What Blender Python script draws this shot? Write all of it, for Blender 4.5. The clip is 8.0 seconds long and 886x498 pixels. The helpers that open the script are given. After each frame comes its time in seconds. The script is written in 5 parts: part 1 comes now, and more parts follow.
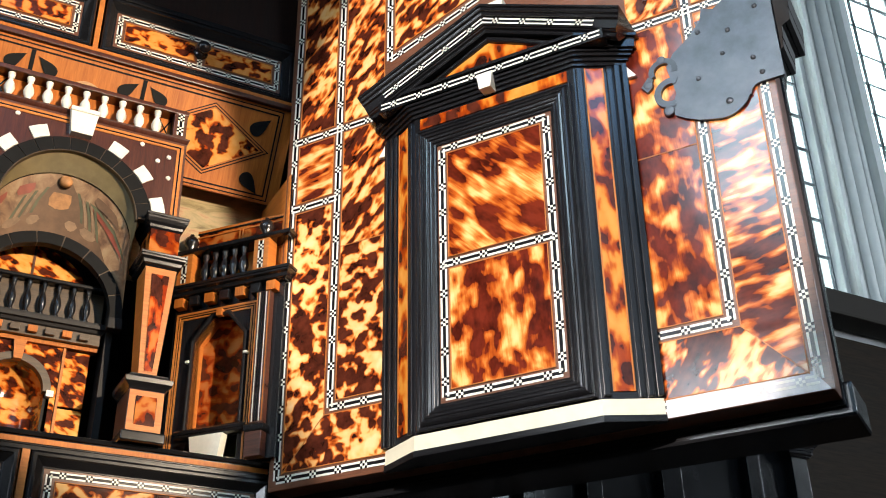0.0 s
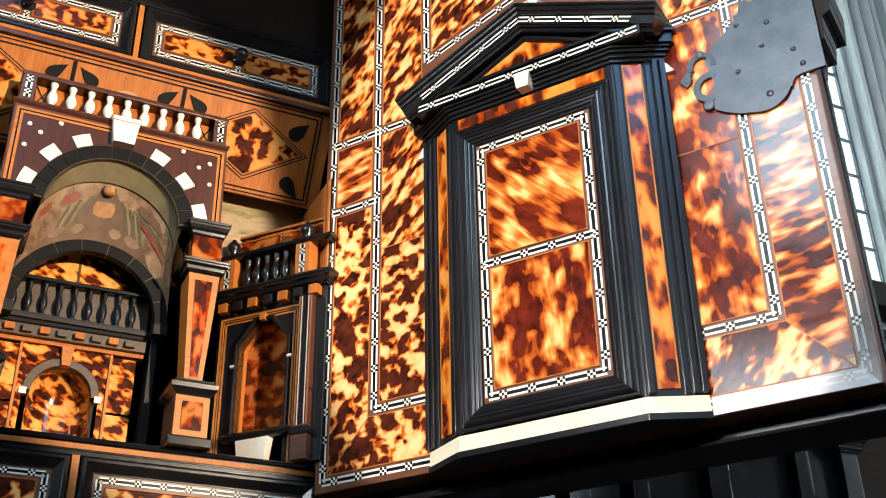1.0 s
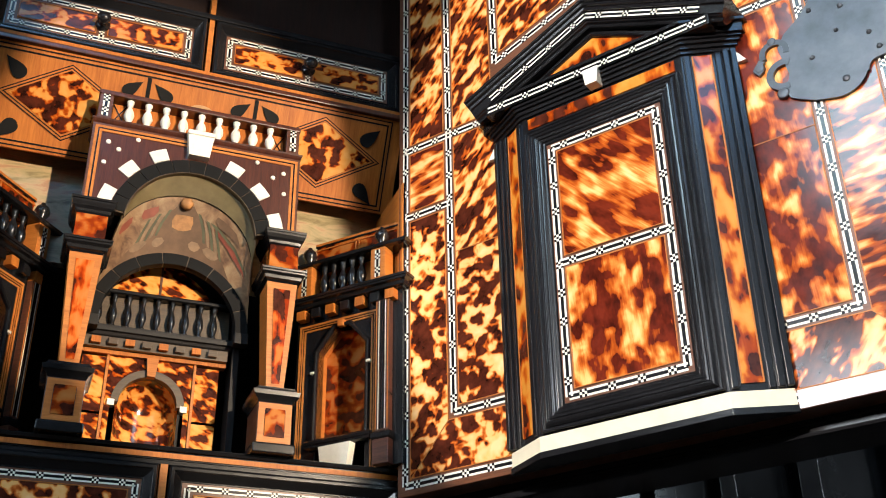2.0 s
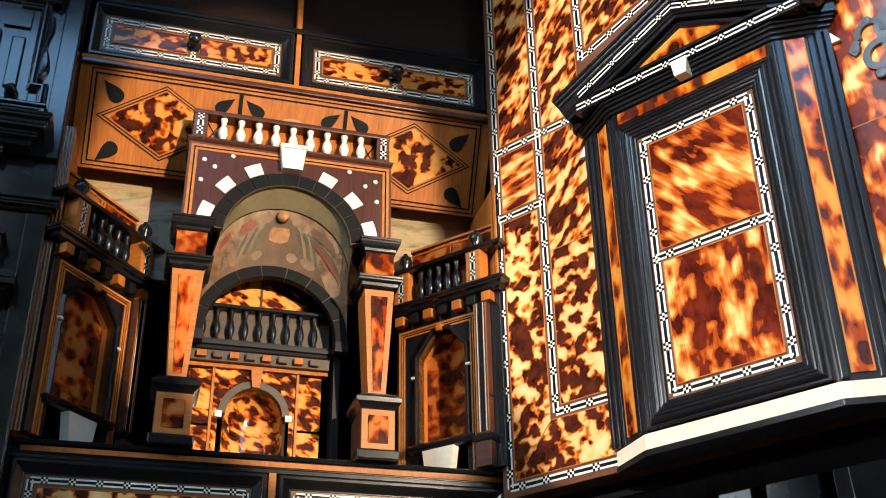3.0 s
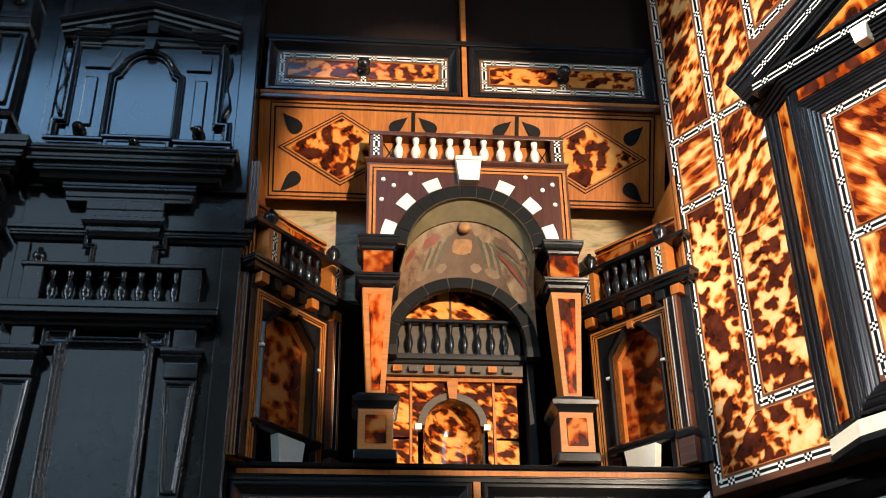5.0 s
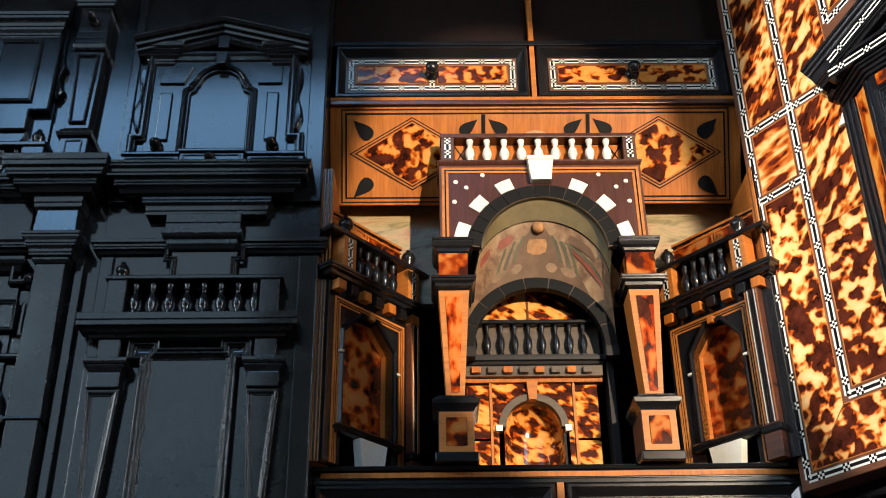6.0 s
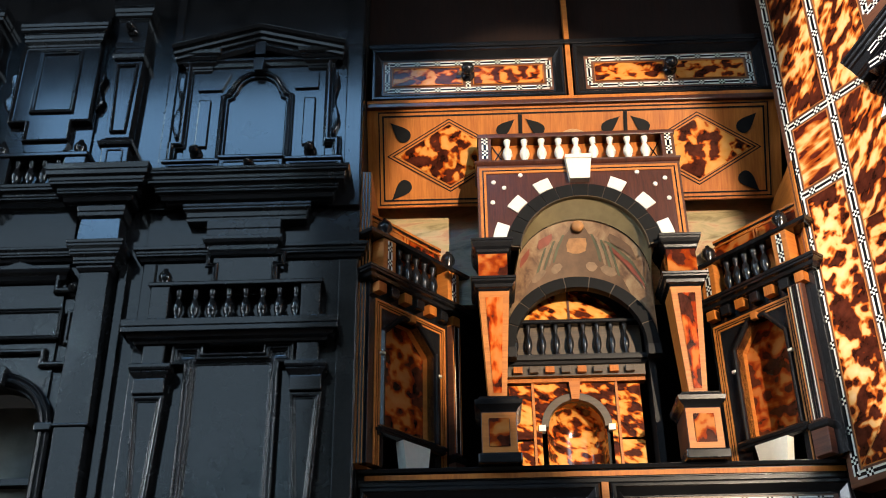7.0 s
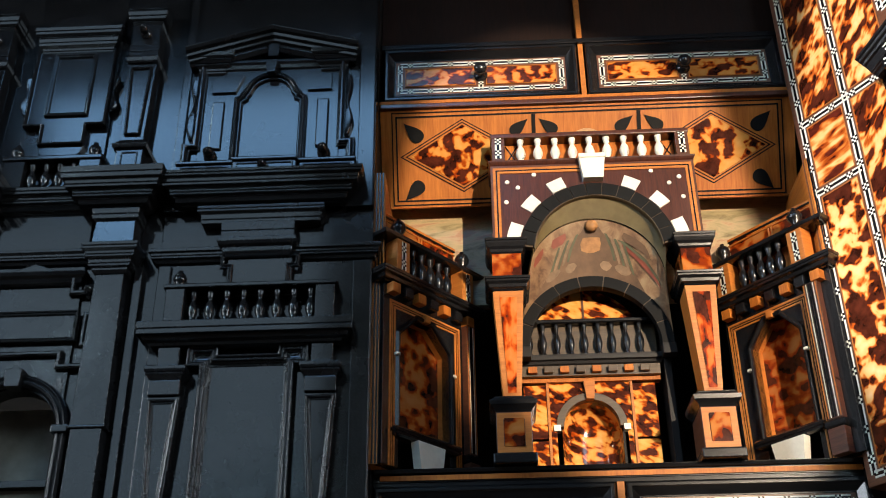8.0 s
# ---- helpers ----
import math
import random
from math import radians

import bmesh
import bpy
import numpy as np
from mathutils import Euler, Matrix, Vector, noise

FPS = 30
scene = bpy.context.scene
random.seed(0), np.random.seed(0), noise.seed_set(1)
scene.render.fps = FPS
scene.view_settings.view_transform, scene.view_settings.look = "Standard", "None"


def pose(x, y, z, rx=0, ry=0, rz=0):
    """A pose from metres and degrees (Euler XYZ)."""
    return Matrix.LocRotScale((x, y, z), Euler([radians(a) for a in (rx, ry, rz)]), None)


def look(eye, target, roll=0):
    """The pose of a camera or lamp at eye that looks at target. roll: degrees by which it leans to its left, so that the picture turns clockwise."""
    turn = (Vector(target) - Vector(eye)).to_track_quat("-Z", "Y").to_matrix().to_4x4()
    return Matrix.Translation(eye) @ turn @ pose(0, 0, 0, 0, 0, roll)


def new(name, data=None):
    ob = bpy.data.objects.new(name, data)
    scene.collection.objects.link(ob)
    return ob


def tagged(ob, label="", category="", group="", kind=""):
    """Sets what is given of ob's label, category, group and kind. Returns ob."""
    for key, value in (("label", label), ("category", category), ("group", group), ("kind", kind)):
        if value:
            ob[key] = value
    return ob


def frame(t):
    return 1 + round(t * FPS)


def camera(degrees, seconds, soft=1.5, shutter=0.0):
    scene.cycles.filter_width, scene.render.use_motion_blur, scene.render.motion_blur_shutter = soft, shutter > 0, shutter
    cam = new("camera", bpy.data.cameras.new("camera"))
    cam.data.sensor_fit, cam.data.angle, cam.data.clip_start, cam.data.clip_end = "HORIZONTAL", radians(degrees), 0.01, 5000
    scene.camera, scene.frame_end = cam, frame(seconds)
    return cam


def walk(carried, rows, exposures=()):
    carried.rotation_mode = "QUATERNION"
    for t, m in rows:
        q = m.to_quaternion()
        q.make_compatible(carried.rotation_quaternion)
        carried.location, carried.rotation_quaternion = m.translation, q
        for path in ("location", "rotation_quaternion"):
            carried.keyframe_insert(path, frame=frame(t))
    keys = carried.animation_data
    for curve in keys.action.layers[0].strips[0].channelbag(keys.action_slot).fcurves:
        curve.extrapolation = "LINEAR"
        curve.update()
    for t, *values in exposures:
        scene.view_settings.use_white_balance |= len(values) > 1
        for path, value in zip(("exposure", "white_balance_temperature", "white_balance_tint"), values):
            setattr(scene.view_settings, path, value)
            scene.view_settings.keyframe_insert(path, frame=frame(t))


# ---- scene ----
# Camera: it stands still and pans from the open door to the ebony front.
cam = camera(43.65, 8.0, 1.0)
EYE = (-0.1094, -0.9, 1.45)
PAN = [  # seconds, yaw, pitch, roll
    (0.0, -28.424, 28.296, -0.914), (0.5, -27.580, 28.312, -0.959), (1.0, -26.041, 28.363, -0.973),
    (2.5, -18.965, 28.607, -0.980), (3.0, -16.112, 28.711, -0.985), (3.5, -13.576, 28.810, -0.990),
    (4.0, -10.713, 28.900, -0.992), (4.5, -8.014, 29.012, -0.992), (6.0, -0.918, 29.280, -0.849),
    (6.5, 0.370, 29.335, -0.844), (7.0, 1.413, 29.372, -0.829), (7.5, 2.021, 29.390, -0.800), (8.0, 2.236, 29.395, -0.780),
]
walk(cam, [(t, pose(*EYE, 90 + p, 0, yw) @ pose(0, 0, 0, 0, 0, r)) for t, yw, p, r in PAN])

# Light: daylight from the room's windows, an added fill from the east, two warm museum spots.
world = bpy.data.worlds.new("world")
scene.world = world
world.use_nodes = True
_n, _l = world.node_tree.nodes, world.node_tree.links
_sky = _n.new("ShaderNodeTexSky")
_sky.sky_type, _sky.sun_disc = "NISHITA", False
_sky.sun_elevation, _sky.sun_rotation = radians(40), radians(60)
_l.new(_sky.outputs[0], _n["Background"].inputs[0])
_n["Background"].inputs[1].default_value = 0.12


def spot(name, eye, target, watts, size, radius, colour, blend=0.25, narrow=1.0, roll=0):
    d = bpy.data.lights.new(name, "SPOT")
    d.energy, d.spot_size, d.shadow_soft_size, d.color, d.spot_blend = watts, radians(size), radius, colour, blend
    ob = new(name, d)
    ob.matrix_world = look(eye, target, roll) @ Matrix.Diagonal((narrow, 1, 1, 1))
    return ob


def area(name, eye, target, watts, w, h, colour):
    d = bpy.data.lights.new(name, "AREA")
    d.shape, d.size, d.size_y, d.energy, d.color = "RECTANGLE", w, h, watts, colour
    ob = new(name, d)
    ob.matrix_world = look(eye, target)
    return ob


# two museum spots with oval beams: one for the niche, one for the door
spot("spot_lamp_niche", (0.85, -2.25, 2.08), (0.022, 0.0, 1.960), 400, 13.8, 0.006, (1.0, 0.81, 0.60), 0.28, 0.60, 20.0)
spot("spot_lamp_door", (-1.20, -1.70, 2.25), (0.335, -0.225, 1.975), 280, 20.5, 0.008, (1.0, 0.885, 0.81), 0.15, 0.66)
# daylight in the openings of the high windows
area("window_daylight_south", (-1.2, -3.93, 4.86), (-1.2, 0, 4.0), 28, 2.4, 0.50, (0.28, 0.58, 1.0))
area("window_daylight_low", (-2.0, -3.93, 3.5), (-1.6, 0, 2.6), 16.0, 2.2, 1.7, (0.55, 0.78, 1.0))
area("window_daylight_side", (2.3, -3.93, 3.5), (0, 0, 2.0), 34, 1.1, 1.5, (0.70, 0.87, 1.0))
area("window_daylight_west", (-3.13, -2.05, 4.55), (0, -1.2, 2.2), 46, 0.8, 1.0, (0.60, 0.85, 1.0))
# the east lamp is an added fill for edge highlights, no known window
area("window_daylight_east", (4.12, -2.0, 3.2), (-0.3, 0, 1.9), 120, 1.2, 1.4, (0.80, 0.91, 1.0))
area("window_daylight_west_low", (-3.13, -1.80, 2.86), (0, -1.6, 2.4), 36, 1.0, 0.68, (0.84, 0.92, 1.0))
scene.view_settings.exposure = 0.0

# Materials.
def material(name, rough=0.5, metal=0.0, coat=0.0, spec=0.5):
    m = bpy.data.materials.new(name)
    m.use_nodes = True
    n, l = m.node_tree.nodes, m.node_tree.links
    b = n["Principled BSDF"]
    b.inputs["Roughness"].default_value, b.inputs["Metallic"].default_value = rough, metal
    b.inputs["Coat Weight"].default_value, b.inputs["Coat Roughness"].default_value = coat, 0.12
    b.inputs["Specular IOR Level"].default_value = spec
    return m, n, l, b


def coords(n, l, scale=(1, 1, 1), turn=0.0, vary=True):
    """Object coordinates, turned in the panel's plane, scaled, and shifted from piece to piece."""
    tc, mp = n.new("ShaderNodeTexCoord"), n.new("ShaderNodeMapping")
    mp.inputs["Rotation"].default_value, mp.inputs["Scale"].default_value = (0, radians(turn), 0), scale
    src = tc.outputs["Object"]
    if vary:
        info, mul, add = n.new("ShaderNodeObjectInfo"), n.new("ShaderNodeVectorMath"), n.new("ShaderNodeVectorMath")
        mul.operation, add.operation = "MULTIPLY", "ADD"
        mul.inputs[1].default_value = (3.1, 5.7, 4.3)
        l.new(info.outputs["Random"], mul.inputs[0])
        l.new(src, add.inputs[0]), l.new(mul.outputs[0], add.inputs[1])
        src = add.outputs[0]
    tw = n.new("ShaderNodeMapping")
    tw.inputs["Rotation"].default_value = (0, radians(turn), 0)
    l.new(src, tw.inputs[0])
    mp.inputs["Rotation"].default_value = (0, 0, 0)
    l.new(tw.outputs[0], mp.inputs[0])
    return mp.outputs[0]


def noise_tex(n, l, vec, scale, detail=3, rough=0.5, distort=0.0):
    t = n.new("ShaderNodeTexNoise")
    t.inputs["Scale"].default_value, t.inputs["Detail"].default_value = scale, detail
    t.inputs["Roughness"].default_value, t.inputs["Distortion"].default_value = rough, distort
    if vec:
        l.new(vec, t.inputs["Vector"])
    return t.outputs["Fac"]


def ramp(n, l, fac, stops):
    r = n.new("ShaderNodeValToRGB")
    e = r.color_ramp.elements
    while len(e) < len(stops):
        e.new(0.5)
    for el, (p, c) in zip(e, stops):
        el.position, el.color = p, (*c, 1)
    l.new(fac, r.inputs[0])
    return r.outputs[0]


def mathn(n, l, op, a, b, clamp=False):
    m = n.new("ShaderNodeMath")
    m.operation, m.use_clamp = op, clamp
    for k, v in enumerate((a, b)):
        if isinstance(v, (int, float)):
            m.inputs[k].default_value = v
        else:
            l.new(v, m.inputs[k])
    return m.outputs[0]


def bump(n, l, b, height, strength, dist=0.0005, rounded=0.0):
    bp = n.new("ShaderNodeBump")
    bp.inputs["Strength"].default_value, bp.inputs["Distance"].default_value = strength, dist
    l.new(height, bp.inputs["Height"])
    if rounded:  # softened edges
        bv = n.new("ShaderNodeBevel")
        bv.samples = 4
        bv.inputs["Radius"].default_value = rounded
        l.new(bv.outputs[0], bp.inputs["Normal"])
    l.new(bp.outputs[0], b.inputs["Normal"])


def rough_map(n, l, b, fac, lo, hi):
    m = n.new("ShaderNodeMapRange")
    m.inputs[3].default_value, m.inputs[4].default_value = lo, hi
    l.new(fac, m.inputs[0])
    l.new(m.outputs[0], b.inputs["Roughness"])


def voronoi(n, l, vec, scale):
    t = n.new("ShaderNodeTexVoronoi")
    t.feature = "SMOOTH_F1"
    t.inputs["Scale"].default_value, t.inputs["Smoothness"].default_value = scale, 0.25
    l.new(vec, t.inputs["Vector"])
    return t.outputs["Distance"]


def tortoise(name, scale=45, stretch=(1, 1, 1), turn=0, bias=0.0, gold=(0.86, 0.46, 0.15), streak=0.0, red=0.02, dark=(0.055, 0.012, 0.006)):
    """Polished tortoiseshell over gilt ground: golden shell, red-brown halos, crisp near-black blotches."""
    m, n, l, b = material(name, 0.14, 0.0, 0.0)
    vec = coords(n, l, stretch, turn)
    add = lambda p, q, k, c=0.5: mathn(n, l, "ADD", p, mathn(n, l, "MULTIPLY", mathn(n, l, "SUBTRACT", q, c), k))
    big = noise_tex(n, l, vec, scale, 2.2, 0.5, 0.35)
    wide = noise_tex(n, l, vec, scale * 0.3, 1.5, 0.5)
    fac = add(mathn(n, l, "MULTIPLY", big, 0.8), wide, 0.26, 0.115)
    lobes = voronoi(n, l, vec, scale * 1.7)                      # rounded lobes along the blotches
    fac = add(fac, lobes, -0.20, 0.42)
    fac = add(fac, noise_tex(n, l, vec, scale * 6, 3, 0.6), 0.05)
    fac = mathn(n, l, "ADD", fac, bias - 0.010)
    halo, mask = fac, fac
    if streak:                                                   # fine rays in the growth direction
        sv = coords(n, l, (16, 16, 1.0) if stretch[0] > stretch[2] else (1.0, 16, 16), turn)
        rays = noise_tex(n, l, sv, 34, 3, 0.65)
        halo, mask = add(halo, rays, streak), add(mask, rays, streak * 0.35)
    g, w = gold, red
    col = ramp(n, l, halo, [(0.30, (min(0.93, g[0] * 1.08), g[1] * 1.28, g[2] * 1.9)), (0.482 - 1.4 * w, g), (0.492 - 0.8 * w, (g[0] * 0.84, g[1] * 0.50, g[2] * 0.30)),
                            (0.50 - 0.1 * w, (g[0] * 0.52, g[1] * 0.19, g[2] * 0.07)), (0.52 + 0.5 * w, (0.20, 0.024, 0.005)), (0.60 + w, dark)])
    core = ramp(n, l, mask, [(0.502 + 0.5 * w, (0, 0, 0)), (0.516 + 0.55 * w, (1, 1, 1))])
    deep = ramp(n, l, noise_tex(n, l, vec, scale * 1.3, 3, 0.6), [(0.35, tuple(c * 0.45 for c in dark)), (0.65, tuple(min(1, c * 1.7) for c in dark))])
    mix = n.new("ShaderNodeMix")
    mix.data_type = "RGBA"
    l.new(core, mix.inputs[0]), l.new(col, mix.inputs[6]), l.new(deep, mix.inputs[7])
    l.new(mix.outputs[2], b.inputs["Base Color"])
    rough_map(n, l, b, noise_tex(n, l, vec, scale * 2, 4), 0.06, 0.22)
    bump(n, l, b, noise_tex(n, l, vec, scale * 0.6, 3), 0.2, 0.0006)
    return m


def wood(name, dark, light, scale=60, turn=0, rough=0.35, coat=0.3, grain=(1, 1, 14), spec=0.5):
    m, n, l, b = material(name, rough, 0.0, coat, spec)
    vec = coords(n, l, grain, turn)
    f = noise_tex(n, l, vec, scale, 5, 0.62, 0.6)
    big = noise_tex(n, l, vec, scale * 0.2, 2, 0.5)
    f = mathn(n, l, "ADD", mathn(n, l, "MULTIPLY", f, 0.65), mathn(n, l, "MULTIPLY", big, 0.35))
    l.new(ramp(n, l, f, [(0.33, dark), (0.66, light)]), b.inputs["Base Color"])
    rough_map(n, l, b, big, rough - 0.08, rough + 0.12)
    bump(n, l, b, f, 0.2, 0.0004)
    return m


def plain(name, colour, rough=0.45, metal=0.0, coat=0.0, vary=0.25, scale=120, bumpy=0.15, spread=(0.1, 0.12), rounded=0.0):
    m, n, l, b = material(name, rough, metal, coat)
    vec = coords(n, l)
    f = mathn(n, l, "ADD", mathn(n, l, "MULTIPLY", noise_tex(n, l, vec, scale, 4, 0.6), 0.5), mathn(n, l, "MULTIPLY", noise_tex(n, l, vec, scale * 0.12, 2), 0.5))
    lo, hi = tuple(c * (1 - vary) for c in colour), tuple(min(1, c * (1 + vary)) for c in colour)
    l.new(ramp(n, l, f, [(0.3, lo), (0.7, hi)]), b.inputs["Base Color"])
    rough_map(n, l, b, f, max(0.05, rough - spread[0]), rough + spread[1])
    bump(n, l, b, f, bumpy, 0.0004, rounded)
    return m


EBONY = plain("ebony", (0.010, 0.010, 0.0112), 0.20, 0, 0.05, 0.4, 160, 0.08, (0.08, 0.08), 0.0007)
EBONY_FLAT = plain("ebony_inlay", (0.008, 0.008, 0.008), 0.6, 0, 0.0, 0.3, 100, 0.05)
EBONY_WORN = plain("ebony_front", (0.013, 0.0128, 0.0135), 0.095, 0, 0.0, 0.5, 45, 0.14, (0.035, 0.05), 0.0012)
EBONY_DULL = plain("ebony_dull", (0.012, 0.011, 0.011), 0.5, 0, 0.0, 0.3, 100, 0.2)
for _m, _s in ((EBONY_FLAT, 0.12), (EBONY_DULL, 0.25)):
    _m.node_tree.nodes["Principled BSDF"].inputs["Specular IOR Level"].default_value = _s
BONE = plain("bone", (0.80, 0.77, 0.67), 0.38, 0, 0.15, 0.09, 200, 0.12)
BONE_SILL = plain("bone_sill", (0.74, 0.69, 0.52), 0.42, 0, 0.1, 0.14, 70, 0.2)
SATIN = wood("satinwood", (0.33, 0.092, 0.013), (0.56, 0.185, 0.030), 40, 90, 0.46, 0.0, (1, 1, 14), 0.25)
SATIN_V = wood("satinwood_upright", (0.38, 0.115, 0.019), (0.58, 0.205, 0.040), 40, 0, 0.42, 0.0, (1, 1, 14), 0.3)
ROSE = wood("rosewood", (0.035, 0.010, 0.006), (0.10, 0.026, 0.012), 55, 90, 0.3, 0.35)
ROSE_V = wood("rosewood_upright", (0.045, 0.016, 0.010), (0.13, 0.045, 0.022), 55, 0, 0.3, 0.35)
# rosewood darkened: the shade over the small drawers is put into its colour
SHADED_BOARD = wood("shaded_board", (0.009, 0.004, 0.003), (0.020, 0.008, 0.005), 40, 90, 0.7, 0.0, (1, 1, 14), 0.2)
BROWN = wood("walnut_border", (0.085, 0.030, 0.014), (0.20, 0.075, 0.034), 70, 0, 0.34, 0.3)
OLIVE = wood("stained_wood", (0.045, 0.030, 0.016), (0.10, 0.062, 0.030), 50, 0, 0.4, 0.15)
SHELL_SPOT = tortoise("shell_spotted", 66, (1, 1, 1), 20, 0.031)
SHELL_SLANT = tortoise("shell_slanting", 62, (1.5, 1, 0.75), -38, 0.030, (0.85, 0.45, 0.14), 0.05, 0.035)
SHELL_FLAME = tortoise("shell_flame", 46, (1.3, 1, 0.78), 4, 0.050, (0.88, 0.48, 0.15), 0.12, 0.065, (0.095, 0.012, 0.005))
SHELL_RAY = tortoise("shell_rayed", 40, (0.62, 1, 1.5), -46, 0.052, (0.88, 0.48, 0.15), 0.22, 0.075, (0.10, 0.013, 0.005))
SHELL_BAND = tortoise("shell_banded", 52, (0.6, 1, 1.5), 6, 0.044, (0.83, 0.46, 0.16), 0.10, 0.055, (0.075, 0.013, 0.007))
SHELL_LOZENGE = tortoise("shell_lozenge", 72, (1, 1, 1), 50, 0.028, (0.66, 0.28, 0.055))
SHELL_SMALL = tortoise("shell_small", 90, (0.75, 1, 1.1), 10, 0.022, (0.66, 0.25, 0.045))
SHELL_STAGE = tortoise("shell_stage", 78, (0.75, 1, 1.3), -24, 0.024, (0.74, 0.33, 0.065), 0.06, 0.03)
SHELL_RED = tortoise("shell_red", 66, (1.3, 1, 0.7), 0, 0.02, (0.62, 0.16, 0.03), 0.14, 0.05)
SHELL_BROWN = tortoise("shell_brown", 52, (1, 1, 1), 0, 0.03, (0.46, 0.15, 0.03), 0.05, 0.04)
SHELL_AMBER = tortoise("shell_amber", 46, (1.3, 1, 0.75), 6, -0.01, (0.60, 0.23, 0.03), 0.05, 0.05)
IRON = plain("lock_iron", (0.085, 0.090, 0.100), 0.36, 0.8, 0, 0.45, 60, 0.5)
STONE = plain("stone_mullion", (0.62, 0.64, 0.62), 0.8, 0, 0, 0.12, 14, 0.4)
PLASTER = plain("plaster", (0.5, 0.5, 0.48), 0.85, 0, 0, 0.12, 6, 0.3)
DARKWALL = plain("dark_panelling", (0.019, 0.013, 0.0085), 0.85, 0, 0, 0.3, 12, 0.3)
LEAD = plain("lead_came", (0.09, 0.10, 0.11), 0.55, 0.6, 0, 0.2, 60, 0.2)


# Mesh helpers. Panels are built facing -Y, with X to the right and Z up.
def part(name, bm, mat, parent=None, label="", smooth=False):
    me = bpy.data.meshes.new(name)
    bmesh.ops.recalc_face_normals(bm, faces=bm.faces[:])
    bm.to_mesh(me)
    bm.free()
    for k in mat if isinstance(mat, (list, tuple)) else [mat]:
        me.materials.append(k)
    if smooth:
        for p in me.polygons:
            p.use_smooth = True
    ob = new(name, me)
    ob.parent = parent
    if label:
        tagged(ob, label)
    return ob


def thing(name, label, category, m=None, group="", kind=""):
    ob = new(name)
    ob.empty_display_size = 0.02
    ob.matrix_world = m or Matrix()
    return tagged(ob, label, category, group, kind)


def box(bm, x0, x1, y0, y1, z0, z1, bev=0.0, mi=0):
    vs = [bm.verts.new((x, y, z)) for x in (x0, x1) for y in (y0, y1) for z in (z0, z1)]
    fs = [bm.faces.new([vs[i] for i in q]) for q in ((0, 1, 3, 2), (4, 6, 7, 5), (0, 4, 5, 1), (2, 3, 7, 6), (0, 2, 6, 4), (1, 5, 7, 3))]
    for f in fs:
        f.material_index = mi
    if bev:
        es = list({e for f in fs for e in f.edges})
        r = bmesh.ops.bevel(bm, geom=es, offset=bev, segments=2, profile=0.6, affect="EDGES")
        for f in r["faces"]:
            f.material_index = mi
    return vs


def prism(bm, pts, y0, y1, mi=0):
    """An outline in x, z pushed from y0 (front) to y1."""
    a = [bm.verts.new((x, y0, z)) for x, z in pts]
    b = [bm.verts.new((x, y1, z)) for x, z in pts]
    fs = [bm.faces.new(a), bm.faces.new(b[::-1])]
    for i in range(len(pts)):
        j = (i + 1) % len(pts)
        fs.append(bm.faces.new((a[j], a[i], b[i], b[j])))
    for f in fs:
        f.material_index = mi


def sweep(bm, rings, closed=True, mi=0, cap=False):
    """Skin between rings of points; closed: last ring joins the first."""
    vr = [[bm.verts.new(p) for p in r] for r in rings]
    k = len(vr)
    for i in range(k if closed else k - 1):
        a, b = vr[i], vr[(i + 1) % k]
        for j in range(len(a) - 1):
            f = bm.faces.new((a[j], a[j + 1], b[j + 1], b[j]))
            f.material_index = mi
    if cap and not closed:
        for r in (vr[0], vr[-1]):
            bm.faces.new(r)


def grooved(prof):
    """A profile whose long bands carry a fine groove."""
    out = [prof[0]]
    for p, q in zip(prof, prof[1:]):
        d = Vector((q[0] - p[0], q[1] - p[1]))
        if 0.0042 < d.length < 0.02:
            u, g = d.normalized(), Vector((d.y, -d.x)).normalized() * 0.0009
            m = Vector(p) + d * 0.42
            for e, k in ((-0.0005, 0), (-0.0003, 1), (0.0003, 1), (0.0005, 0)):
                v = m + u * e - g * k * (1 if d.x >= 0 else -1)
                out.append((v.x, v.y))
        out.append(q)
    return out


def frame_mould(bm, x0, x1, z0, z1, prof, y=0.0, mi=0):
    """A mitred rectangular frame. prof: (inset from the outer edge, height towards the viewer)."""
    c = [((x0, z0), (1, 1)), ((x1, z0), (-1, 1)), ((x1, z1), (-1, -1)), ((x0, z1), (1, -1))]
    sweep(bm, [[(px + sx * i, y - h, pz + sz * i) for i, h in prof] for (px, pz), (sx, sz) in c], True, mi)


def path_mould(bm, pts, prof, y=0.0, closed=False, mi=0):
    """A moulding along a line in x, z: prof (offset to the line's left, height)."""
    n = len(pts)
    rings = []
    for i in range(n):
        p = Vector(pts[i])
        d1 = (Vector(pts[i]) - Vector(pts[i - 1])).normalized() if (i > 0 or closed) else None
        d2 = (Vector(pts[(i + 1) % n]) - Vector(pts[i])).normalized() if (i < n - 1 or closed) else None
        d1 = d1 or d2
        d2 = d2 or d1
        n1, n2 = Vector((-d1.y, d1.x)), Vector((-d2.y, d2.x))
        m = (n1 + n2)
        m = m / max(0.2, (1 + n1.dot(n2)))
        rings.append([(p.x + m.x * o, y - h, p.y + m.y * o) for o, h in prof])
    sweep(bm, rings, closed, mi, cap=not closed)


